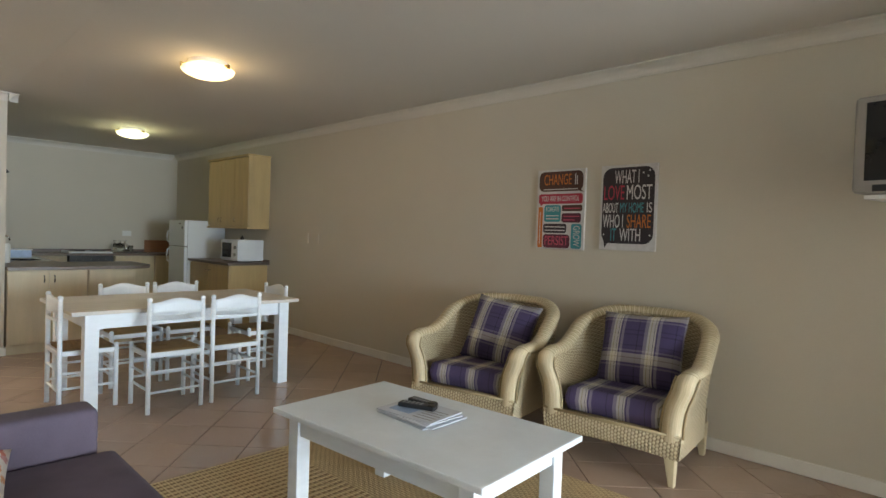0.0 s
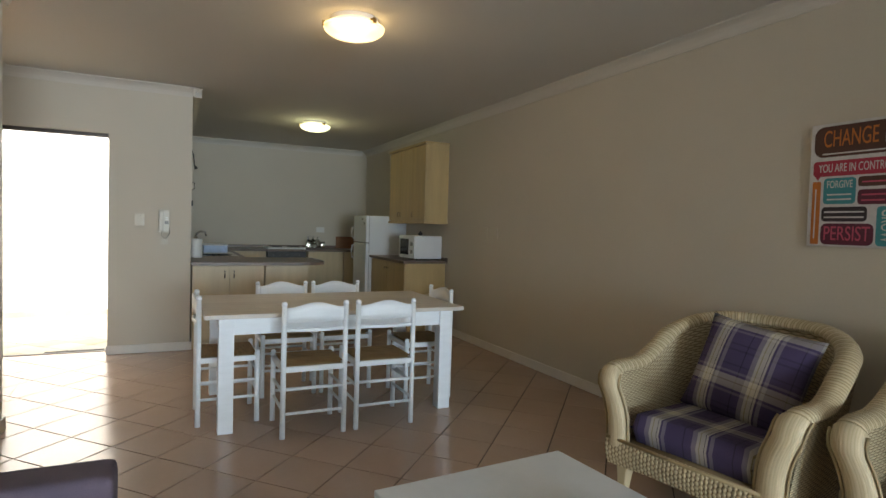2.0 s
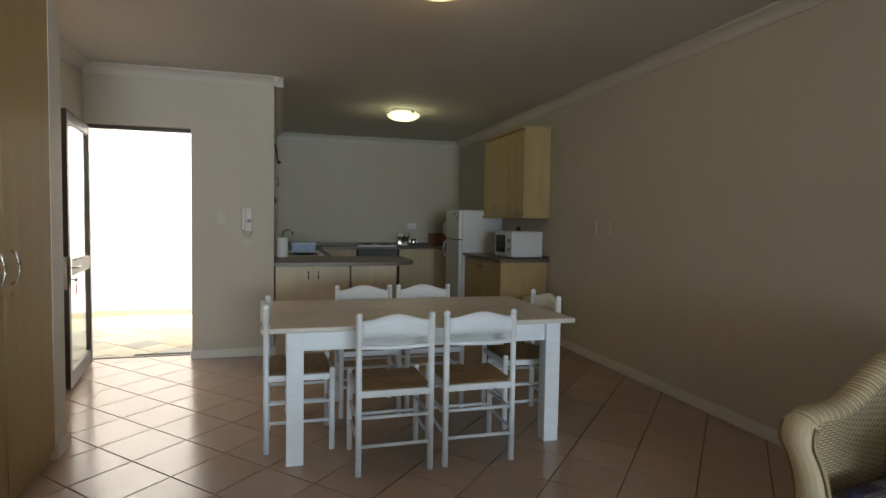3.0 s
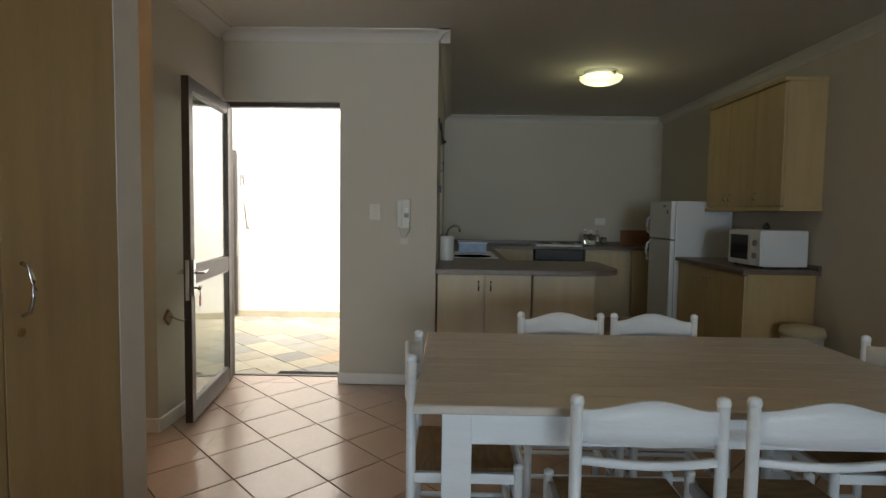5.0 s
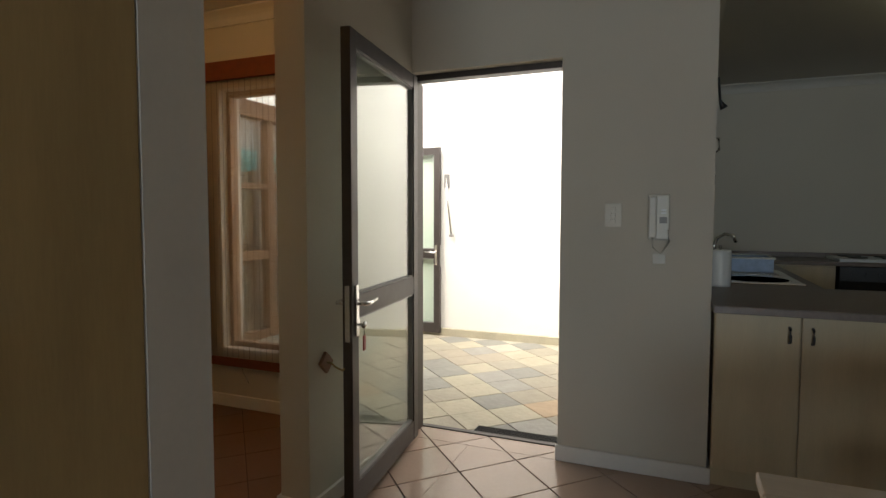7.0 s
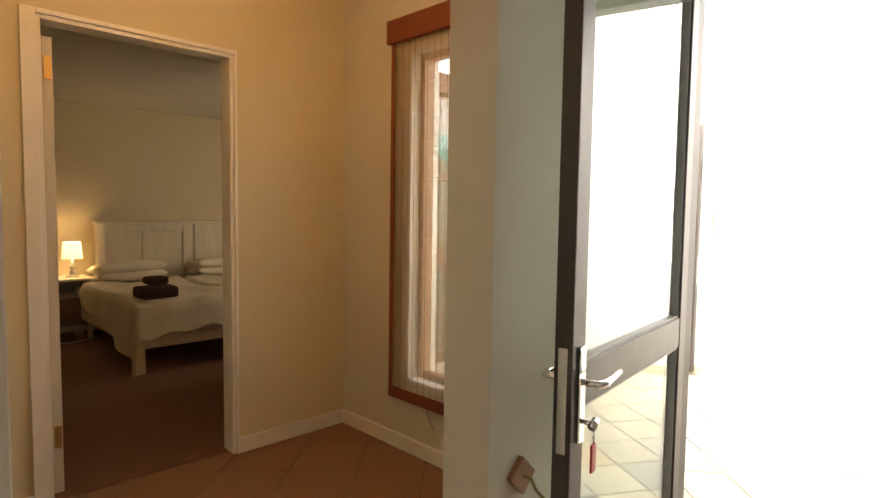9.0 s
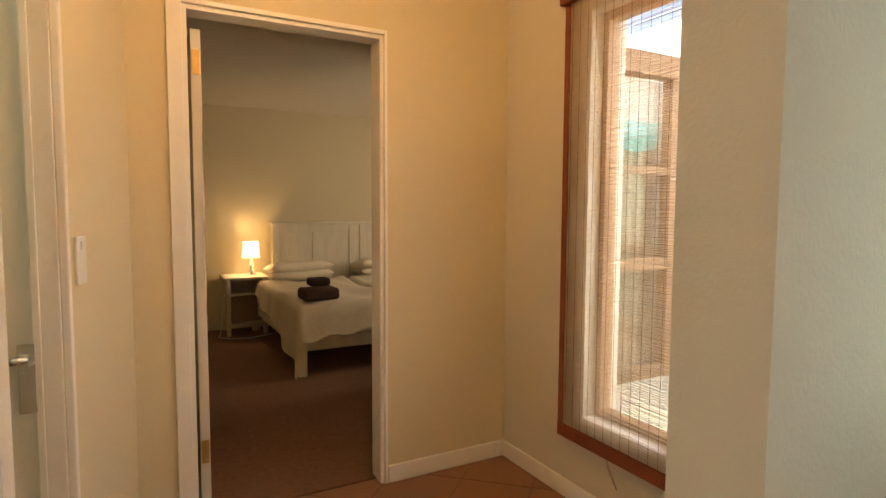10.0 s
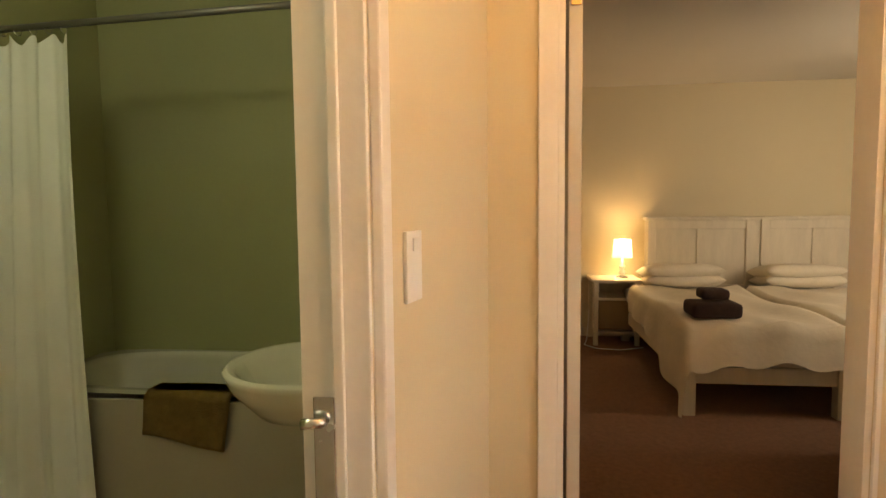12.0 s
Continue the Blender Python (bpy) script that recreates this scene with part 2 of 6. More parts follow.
M_CANEPALE = wicker("split_cane", (0.66, 0.55, 0.365), (0.56, 0.455, 0.28), 0.4, 0.007, relief=0.2)
M_MAPLE = mat("maple_veneer", (0.485, 0.355, 0.17), 0.42, var=0.14, scale=2.2, bump=0.05, bscale=30, stretch=(6, 6, 0.7))
M_MAPLEPALE = mat("maple_veneer_pale", (0.56, 0.46, 0.295), 0.42, var=0.12, scale=2.2, bump=0.05, bscale=30, stretch=(6, 6, 0.7))
M_CTOP = mat("laminate_worktop", (0.150, 0.108, 0.085), 0.38, var=0.25, scale=30, bump=0.03, bscale=120)
M_STEEL = mat("steel", (0.62, 0.62, 0.60), 0.24, 1.0, var=0.08, scale=20, bump=0.02)
M_CHROME = mat("chrome", (0.8, 0.8, 0.8), 0.08, 1.0, var=0.02, bump=0)
M_BRASS = mat("brass", (0.42, 0.29, 0.11), 0.42, 1.0, var=0.15, scale=20)
M_ALU = mat("bronze_aluminium", (0.062, 0.052, 0.047), 0.42, 0.3, var=0.1, scale=20, bump=0.03)
M_ENAMEL = mat("fridge_enamel", (0.70, 0.72, 0.74), 0.35, var=0.04, scale=4, bump=0.04, bscale=200)
M_PLASTIC = mat("white_plastic", (0.72, 0.72, 0.70), 0.4, var=0.03, bump=0.02)
M_CREAMPLASTIC = mat("aged_cream_plastic", (0.58, 0.55, 0.47), 0.35, var=0.04, bump=0.02)
M_BLACK = mat("black_plastic", (0.018, 0.018, 0.02), 0.4, var=0.15, scale=20, bump=0.03)
M_RAIL = mat("dull_steel_tube", (0.20, 0.19, 0.17), 0.35, 0.5, var=0.05, bump=0.02)
M_GREY = mat("grey_plastic", (0.24, 0.23, 0.22), 0.45, var=0.08, bump=0.03)
M_SCREEN = mat("dark_glass", (0.015, 0.014, 0.014), 0.08, var=0.05, bump=0)
M_RUSH = mat("rush", (0.36, 0.23, 0.10), 0.85, var=0.4, scale=12, bump=0.8, bscale=160, stretch=(1, 6, 1), space="Object")
M_PLASTER = mat("courtyard_plaster", (0.78, 0.765, 0.73), 0.9, var=0.06, scale=1.2, bump=0.25, bscale=80)
M_CARPET = mat("brown_carpet", (0.225, 0.118, 0.07), 1.0, var=0.22, scale=40, bump=0.9, bscale=400)
M_LINEN = mat("cream_linen", (0.66, 0.60, 0.49), 0.9, var=0.08, scale=6, bump=0.25, bscale=30)
M_CREAMWOOD = mat("cream_painted_wood", (0.60, 0.54, 0.43), 0.5, var=0.1, scale=4, bump=0.1, bscale=30, stretch=(4, 4, 0.8))
M_TOWEL = mat("brown_towel", (0.055, 0.030, 0.026), 1.0, var=0.3, scale=40, bump=1.0, bscale=300)
M_MUSTARD = mat("mustard_towel", (0.36, 0.24, 0.07), 1.0, var=0.25, scale=30, bump=1.0, bscale=250)
M_BATHWALL = mat("bath_green_paint", (0.34, 0.345, 0.17), 0.6, var=0.05, scale=1.5, bump=0.06)
M_CERAMIC = mat("white_ceramic", (0.74, 0.74, 0.70), 0.15, var=0.02, bump=0, coat=0.5)
M_IVORY = mat("ivory_ceramic", (0.56, 0.545, 0.44), 0.2, var=0.03, bump=0, coat=0.4)
M_BATHPANEL = mat("beige_bath_panel", (0.34, 0.30, 0.215), 0.5, var=0.06, scale=3, bump=0.04)
M_CURTAIN = mat("shower_curtain", (0.66, 0.66, 0.60), 0.55, var=0.05, scale=6, bump=0.05)
M_BAMBOO = see_through(mat("bamboo_slat", (0.56, 0.45, 0.32), 0.6, var=0.3, scale=25, bump=0.1, stretch=(1, 0.3, 30)), 0.35, (0.60, 0.50, 0.40))
M_RUST = mat("rust_binding", (0.20, 0.050, 0.020), 0.85, var=0.2, scale=20, bump=0.4, bscale=300)
M_TIMBER = mat("varnished_timber", (0.26, 0.13, 0.055), 0.45, var=0.25, scale=3, bump=0.1, bscale=30, stretch=(8, 8, 0.8))
# darker copy of M_TIMBER; the shade on the courtyard wing is in its colour
M_SHADETIMBER = mat("shaded_timber", (0.17, 0.092, 0.048), 0.6, var=0.25, scale=3, bump=0.1, bscale=30, stretch=(8, 8, 0.8))
M_THREAD = mat("blind_thread", (0.14, 0.07, 0.035), 0.9, var=0.2, scale=20, bump=0)
M_BOARD = mat("chopping_board", (0.27, 0.125, 0.06), 0.5, var=0.2, scale=4, stretch=(1, 1, 8))
M_NET = mat("grey_net", (0.42, 0.38, 0.35), 0.9, var=0.2, scale=8, bump=0.1)
M_BROWNCLOTH = mat("brown_curtain", (0.20, 0.135, 0.085), 0.95, var=0.25, scale=9, bump=0.2, stretch=(6, 1, 0.6))
M_TEAL = mat("teal_cloth", (0.06, 0.33, 0.33), 0.8, var=0.25, scale=4)
M_MAT = mat("door_mat_bristle", (0.012, 0.011, 0.010), 1.0, var=0.3, scale=80, bump=1.0, bscale=400)
M_PAPER = mat("paper", (0.62, 0.64, 0.70), 0.5, var=0.08, scale=14, bump=0)
M_BLUEINK = mat("pale_blue_print", (0.30, 0.40, 0.58), 0.5, var=0.2, scale=20, bump=0)
M_RED = mat("red_fob", (0.35, 0.02, 0.015), 0.35, var=0.05, bump=0)
M_CREAM = mat("cream_plastic", (0.60, 0.54, 0.36), 0.4, var=0.05, bump=0.03)
M_GLASS = glass("clear_glass")
M_PANE = pane_glass("clear_pane", (0.96, 0.98, 0.97))
M_DOORPANE = pane_glass("greenish_door_pane", (0.92, 0.97, 0.94), 0.02)
M_SHADE = glow("lit_shade", (1.0, 0.62, 0.20), 0.26, 0.12)
M_BOWLW = glow("lit_bowl_warm", (1.0, 0.66, 0.26), 0.25, 0.5)
M_BOWLC = glow("lit_bowl_cool", (0.95, 1.0, 0.55), 0.25, 0.5)
INK = {k: mat("ink_" + k, c, 0.6, var=0.12, scale=25, bump=0) for k, c in dict(white=(0.58, 0.57, 0.57), black=(0.030, 0.022, 0.028), brown=(0.075, 0.030, 0.022), crimson=(0.40, 0.03, 0.06), teal=(0.05, 0.26, 0.30), orange=(0.50, 0.15, 0.025), maroon=(0.10, 0.015, 0.035), pink=(0.50, 0.07, 0.13)).items()}

# ---- mesh helpers ----


def part(name, bm, material, parent=None, label="", smooth=False):
    bmesh.ops.recalc_face_normals(bm, faces=bm.faces)
    me = bpy.data.meshes.new(name)
    bm.to_mesh(me)
    bm.free()
    me.materials.append(material)
    if smooth:
        for p in me.polygons:
            p.use_smooth = True
    ob = new(name, me)
    if parent:
        ob.parent = parent
    return tagged(ob, label)


def thing(name, where, label, category, group="", rz=0.0, kind=""):
    e = new(name)
    e.empty_display_size = 0.1
    e.matrix_world = pose(*where, 0, 0, rz)
    return tagged(e, label, category, group, kind)


def fresh():
    return bmesh.new()


def bx(bm, x0, x1, y0, y1, z0, z1, bev=0.0, m=None, seg=2):
    vs = [bm.verts.new((x, y, z)) for x in (x0, x1) for y in (y0, y1) for z in (z0, z1)]
    fs = [bm.faces.new([vs[i] for i in q]) for q in ((0, 1, 3, 2), (4, 6, 7, 5), (0, 4, 5, 1), (2, 3, 7, 6), (0, 2, 6, 4), (1, 5, 7, 3))]
    if m:
        bmesh.ops.transform(bm, matrix=m, verts=vs)
    if bev:
        es = list({e for f in fs for e in f.edges})
        bmesh.ops.bevel(bm, geom=es, offset=bev, segments=seg, profile=0.6, affect="EDGES")
    return bm


def rod(bm, a, b, r, r2=None, seg=12):
    a, b = Vector(a), Vector(b)
    d = b - a
    m = Matrix.Translation((a + b) / 2) @ d.to_track_quat("Z", "Y").to_matrix().to_4x4()
    bmesh.ops.create_cone(bm, cap_ends=True, segments=seg, radius1=r, radius2=r if r2 is None else r2, depth=d.length, matrix=m)
    return bm


def tube(bm, pts, r, seg=8):
    pts = [Vector(p) for p in pts]
    rings = []
    for i, p in enumerate(pts):
        d = (pts[min(i + 1, len(pts) - 1)] - pts[max(i - 1, 0)]).normalized()
        q = d.to_track_quat("Z", "Y")
        rr = r[i] if isinstance(r, (list, tuple)) else r
        rings.append([bm.verts.new(p + q @ Vector((rr * math.cos(k * 2 * math.pi / seg), rr * math.sin(k * 2 * math.pi / seg), 0))) for k in range(seg)])
    for a, b in zip(rings, rings[1:]):
        for k in range(seg):
            bm.faces.new((a[k], a[(k + 1) % seg], b[(k + 1) % seg], b[k]))
    bm.faces.new(rings[0][::-1])
    bm.faces.new(rings[-1])
    return bm


def lathe(bm, profile, seg=24, at=(0, 0, 0), sx=1.0, sy=1.0):
    rings = []
    for r, z in profile:
        rings.append([bm.verts.new((at[0] + sx * r * math.cos(k * 2 * math.pi / seg), at[1] + sy * r * math.sin(k * 2 * math.pi / seg), at[2] + z)) for k in range(seg)])
    for a, b in zip(rings, rings[1:]):
        for k in range(seg):
            bm.faces.new((a[k], a[(k + 1) % seg], b[(k + 1) % seg], b[k]))
    for ring in (rings[0], rings[-1]):
        bm.faces.new(ring)
    return bm


def grid(bm, nu, nv, fn, uvfn=None, wrap=False):
    """A sheet of nu x nv quads through fn(u, v), u and v from 0 to 1, with UV in metres."""
    vs = [[bm.verts.new(fn(i / nu, j / nv)) for j in range(nv + 1)] for i in range(nu + 1)]
    uv = bm.loops.layers.uv.verify()
    for i in range(nu):
        for j in range(nv):
            f = bm.faces.new((vs[i][j], vs[i + 1][j], vs[i + 1][j + 1], vs[i][j + 1]))
            if uvfn:
                for lp, (a, b) in zip(f.loops, ((i, j), (i + 1, j), (i + 1, j + 1), (i, j + 1))):
                    lp[uv].uv = uvfn(a / nu, b / nv)
    return bm


def cushion(bm, w, d, h, pinch=0.35, n=14, power=3.0):
    """A stuffed cushion, w x d lying flat, h thick in its middle, with pointed corners."""
    for s in (1, -1):
        def fn(u, v):
            a, b = 2 * u - 1, 2 * v - 1
            k = (1 - abs(a) ** power) * (1 - abs(b) ** power)
            inx = 1 - 0.06 * (1 - abs(b) ** 2) * abs(a) ** 4
            iny = 1 - 0.06 * (1 - abs(a) ** 2) * abs(b) ** 4
            return (a * w / 2 * inx * (1 - 0.02), b * d / 2 * iny, s * (h / 2 * k ** pinch))
        grid(bm, n, n, fn, lambda u, v: (u * w, v * d))
    bmesh.ops.remove_doubles(bm, verts=bm.verts, dist=0.0005)
    return bm


def lettering(name, text, size, where, turn, material, parent, width=None, spin=0.0):
    """Raised lettering in the built-in font, laid on an upright panel."""
    cu = bpy.data.curves.new(name, "FONT")
    cu.body, cu.size, cu.align_x, cu.align_y, cu.extrude = text, size, "CENTER", "CENTER", 0.0006
    ob = new(name, cu)
    bpy.context.view_layer.update()
    me = bpy.data.meshes.new_from_object(ob.evaluated_get(bpy.context.evaluated_depsgraph_get()))
    bpy.data.objects.remove(ob)
    xs = [v.co.x for v in me.vertices]
    s = width / (max(xs) - min(xs)) if width else 1.0
    me.transform(pose(*where, 90, 0, turn) @ pose(0, 0, 0, 0, 0, spin) @ Matrix.Diagonal((s, 1.22, 1, 1)))
    me.materials.clear()
    me.materials.append(material)
    out = new(name, me)
    out.parent = parent
    return out


def structure(name, bm, material, label, category):
    return tagged(part(name, bm, material), label, category, "", "structure")

# ---- structure ----
CEIL = 2.63
XW, XK, XE = -6.85, -10.40, 8.0
YN, YK = 4.06, 1.11
XS = -5.835  # end of the stub wall beside the outer door
# walls, each with its openings
bm = bx(fresh(), XK - 0.2, XE + 0.2, YN, YN + 0.2, -0.1, CEIL + 0.1)
structure("wall_north", bm, M_WALL, "long cream painted plaster wall of the living room", "wall")
bm = fresh()
# unseen front wall, set far east so its daylight falls off slowly
bx(bm, XE, XE + 0.2, -0.2, 0.2, -0.1, CEIL + 0.1)
bx(bm, XE, XE + 0.2, 3.75, YN, -0.1, CEIL + 0.1)
bx(bm, XE, XE + 0.2, 0.2, 3.75, 2.45, CEIL + 0.1)
# unseen pier, added to keep daylight_front off the near end of wall_north
bx(bm, 1.1, 1.3, 3.2, YN, -0.1, CEIL + 0.1)
structure("wall_east", bm, M_WALL, "cream painted wall round a wide glazed front, with an added shading pier", "wall")
bm = bx(fresh(), -3.52, XE, -0.35, -0.12, -0.1, CEIL + 0.1)
structure("wall_south", bm, M_WALL, "cream painted wall behind the sofa", "wall")
bm = fresh()  # wall with the outer door and the hall window
bx(bm, XW - 0.2, XW, 0.385, YK, -0.1, CEIL + 0.1)
bx(bm, XW - 0.2, XW, -0.53, 0.385, 2.12, CEIL + 0.1)
bx(bm, XW - 0.2, XW, -0.86, -0.53, -0.1, CEIL + 0.1)
bx(bm, XW - 0.2, XW, -1.90, -0.86, 2.14, CEIL + 0.1)
bx(bm, XW - 0.2, XW, -1.90, -0.86, -0.1, 0.40)
bx(bm, XW - 0.2, XW, -2.66, -1.90, -0.1, CEIL + 0.1)
structure("wall_west", bm, M_WALL, "cream painted outer wall with glazed door and hall window", "wall")
bm = fresh()  # kitchen side wall with a narrow window
bx(bm, XK - 0.2, -9.3, YK - 0.2, YK, -0.1, CEIL + 0.1)
bx(bm, -8.0, XW - 0.2, YK - 0.2, YK, -0.1, CEIL + 0.1)
bx(bm, -9.3, -8.0, YK - 0.2, YK, -0.1, 1.05)
bx(bm, -9.3, -8.0, YK - 0.2, YK, 2.1, CEIL + 0.1)
structure("wall_kitchen_south", bm, M_WALL, "cream kitchen wall with a window over the sink", "wall")
bm = bx(fresh(), XK - 0.2, XK, YK, YN, -0.1, CEIL + 0.1)
structure("wall_kitchen_west", bm, M_WALL, "cream painted wall behind the hob", "wall")
bm = bx(fresh(), XW, XS, -0.625, -0.475, -0.0, CEIL)
structure("wall_stub", bm, M_WALL, "short cream partition beside the open glazed door", "wall")
bm = fresh()
bx(bm, -4.80, -4.64, -0.90, 0.02, 0, CEIL)
bx(bm, -4.98, -4.80, -0.97, -0.90, 0, CEIL)
structure("wall_nib", bm, M_TRIM, "pale painted nib wall beside the built-in cupboard", "wall")
bm = fresh()
bx(bm, -4.98, -4.87, -3.66, -1.76, 0, CEIL)
bx(bm, -4.98, -4.87, -1.76, -0.97, 2.07, CEIL)
lo = [bm.verts.new((x, y, 0)) for x, y in ((-4.979, -1.84), (-5.135, -2.4995), (-4.979, -2.4995))]
hi = [bm.verts.new((v.co.x, v.co.y, CEIL)) for v in lo]
for k in range(3):
    bm.faces.new((lo[k], lo[(k + 1) % 3], hi[(k + 1) % 3], hi[k]))
structure("wall_hall_east", bm, M_HALL, "warm cream hall wall with the bathroom doorway", "wall")
bm = fresh()
bx(bm, XW, -6.163, -2.61, -2.50, 0, CEIL)
bx(bm, -5.33, -4.98, -2.61, -2.50, 0, CEIL)
bx(bm, -6.163, -5.33, -2.61, -2.50, 2.09, CEIL)
structure("wall_hall_south", bm, M_HALL, "warm cream hall wall with the bedroom doorway", "wall")
for i, b in enumerate(((-9.2, -4.87, -6.62, -6.45, 0, CEIL), (-9.2, -9.0, -6.45, -3.90, 0, CEIL), (XW - 0.2, XW, -3.76, -2.66, -0.2, CEIL), (-9.2, XW - 0.2, -3.90, -3.76, -0.2, CEIL), (-4.98, -4.87, -6.45, -3.66, 0, CEIL))):
    structure(f"wall_bedroom_{i + 1}", bx(fresh(), *b), M_HALL, "warm cream bedroom wall", "wall")
for i, b in enumerate(((-4.87, -3.05, -3.70, -3.58, 0, CEIL), (-3.15, -3.01, -3.58, -0.75, 0, CEIL), (-4.87, -3.15, -0.90, -0.75, 0, CEIL))):
    structure(f"wall_bathroom_{i + 1}", bx(fresh(), *b), M_BATHWALL, "olive green bathroom wall", "wall")

# ceilings
bm = fresh()
bx(bm, XK - 0.2, XE + 0.2, YK, YN + 0.2, CEIL, CEIL + 0.15)
bx(bm, XW - 0.2, XE + 0.2, -2.66, YK, CEIL + 0.001, CEIL + 0.15)
structure("ceiling", bm, M_CEIL, "pale matt ceiling over living room, kitchen and hall", "ceiling")
bm = bx(fresh(), -9.1, -6.85, -6.5, -3.8, 2.37, 2.5)
bx(bm, -6.85, -4.95, -6.5, -2.61, 2.37, 2.5)
structure("ceiling_bedroom", bm, M_CEIL, "pale matt bedroom ceiling", "ceiling")
bm = bx(fresh(), -4.9, -3.05, -3.68, -0.8, 2.5, 2.6)
structure("ceiling_bathroom", bm, M_CEIL, "pale matt bathroom ceiling", "ceiling")


def cornice(bm, a, b, n, ext=(0, 0)):
    """A coved cornice from a to b along a wall whose face looks along n."""
    a, b, n = Vector((*a, CEIL)), Vector((*b, CEIL)), Vector((*n, 0))
    d = (b - a).normalized()
    a, b = a - d * ext[0], b + d * ext[1]
    prof = [(0.0, -0.085), (0.012, -0.085), (0.016, -0.07), (0.028, -0.048), (0.05, -0.028), (0.074, -0.017), (0.088, -0.012), (0.088, -0.001), (0.0, -0.001)]
    ra = [bm.verts.new(a + n * p + Vector((0, 0, z))) for p, z in prof]
    rb = [bm.verts.new(b + n * p + Vector((0, 0, z))) for p, z in prof]
    k = len(prof)
    for i in range(k):
        bm.faces.new((ra[i], ra[(i + 1) % k], rb[(i + 1) % k], rb[i]))
    bm.faces.new(ra)
    bm.faces.new(rb[::-1])


bm = fresh()
cornice(bm, (XK, YN), (XE, YN), (0, -1))
cornice(bm, (XK, YK), (XK, YN - 0.088), (1, 0))
cornice(bm, (XK + 0.088, YK), (XW, YK), (0, 1), (0, 0.088))
cornice(bm, (XW, -0.475), (XW, YK), (1, 0), (0, 0.084))
cornice(bm, (XW + 0.088, -0.475), (XS, -0.475), (0, 1), (0, 0.088))
cornice(bm, (XS, -0.625), (XS, -0.475), (1, 0), (0.088, 0.084))
cornice(bm, (XW, -2.5), (XW, -0.625), (1, 0))
cornice(bm, (XW + 0.088, -2.5), (-4.98, -2.5), (0, 1))
cornice(bm, (-4.64, 0.035), (-3.52, 0.035), (0, 1), (0.16, 0))
structure("trim_cornice", bm, M_CEIL, "narrow coved plaster cornice under the ceiling", "cornice")


def skirt(bm, x0, x1, y0, y1, h=0.085):
    bx(bm, x0, x1, y0, y1, 0.0, h, 0.004, seg=1)


T = 0.016
bm = fresh()
skirt(bm, -6.98, XE, YN - T, YN - 0.0005)
skirt(bm, XW + 0.0005, XW + T, 0.375, YK + T)
skirt(bm, XW - 0.2, XW + 0.0004, YK + 0.0005, YK + T)
skirt(bm, XW + T, XS + T, -0.4745, -0.475 + T)
skirt(bm, XS + 0.0005, XS + T, -0.625 - T, -0.475)
skirt(bm, XW + T, XS, -0.625 - T, -0.6255)
skirt(bm, XW + 0.0005, XW + T, -2.5, -0.625 - T)
skirt(bm, XW + T, -6.178, -2.4995, -2.5 + T)
skirt(bm, -5.274, -5.14, -2.4995, -2.5 + T)
bx(bm, 0.0, 0.66, 0.0, T, 0, 0.085, 0.004, pose(-4.983, -1.845, 0, 0, 0, -103.3) @ pose(0, -T, 0), 1)
skirt(bm, -4.80 - T, -4.6405, 0.0205, 0.02 + T)
skirt(bm, -4.80 - T, -4.8005, -0.90, 0.02)
structure("baseboard", bm, M_TRIM, "white painted skirting board along the walls", "baseboard")
bm = fresh()
skirt(bm, -9.0, -4.98, -6.4495, -6.45 + T)
skirt(bm, -4.98 - T, -4.9805, -6.45 + T, -2.66)
structure("baseboard_bedroom", bm, M_CREAMWOOD, "cream skirting board in the bedroom", "baseboard")

# base slabs
bm = fresh()
bx(bm, XW - 0.19, XE + 0.2, -0.35, YN + 0.2, -0.12, -0.006)
bx(bm, XK - 0.2, XW - 0.19, YK - 0.1, YN + 0.2, -0.12, -0.006)
bx(bm, XW - 0.19, -4.6, -0.62, -0.35, -0.12, -0.006)
FLOOR = structure("floor", bm, M_GROUT, "brown ceramic tiled floor laid on the diagonal, dark joints", "floor")
FLOOR_HALL = structure("floor_hall", bx(fresh(), XW - 0.19, -4.6, -2.66, -0.62, -0.12, -0.006), M_HALLGROUT, "red brown tiled hall floor, faint joints", "floor")
bm = bx(fresh(), -9.1, -6.85, -6.45, -3.76, -0.1, 0.006)
bx(bm, -6.85, -4.98, -6.45, -2.64, -0.1, 0.006)
bx(bm, -6.145, -5.35, -2.64, -2.56, -0.1, 0.006)
structure("floor_bedroom", bm, M_CARPET, "dark brown fitted carpet in the bedroom", "carpet")
bm = bx(fresh(), -4.98, -3.1, -3.66, -0.9, -0.1, 0.004)
structure("floor_bathroom", bm, M_TILE, "brown tiled bathroom floor", "floor")

# ---- courtyard ----
bm = fresh()
bx(bm, -9.9, -9.7, -6.6, YK, -0.2, 3.1)
bx(bm, -9.7, XW - 0.2, YK - 0.23, YK - 0.2, -0.2, 2.9)
structure("wall_courtyard", bm, M_PLASTER, "high white plastered courtyard wall", "wall")
bm = bx(fresh(), -60, 60, -60, 60, -0.35, -0.2)
structure("ground", bm, M_SLATE, "grey ground around the building", "ground")
bm = bx(fresh(), -9.7, XW - 0.2, -3.6, YK - 0.2, -0.2, -0.036)
PAVE = structure("pavement", bm, M_GROUT, "slate paved courtyard floor laid on the diagonal", "pavement")
bm = fresh()
bx(bm, -9.7, -9.66, -3.6, YK - 0.25, -0.036, 0.05, 0.006)
structure("trim_courtyard", bm, M_SLATE, "slate skirting along the courtyard wall", "trim")
bm = bx(fresh(), XW - 0.205, XW - 0.165, -0.53, 0.385, -0.03, 0.006, 0.004)
structure("trim_threshold", bm, M_ALU, "dark worn metal threshold of the outer door", "threshold")

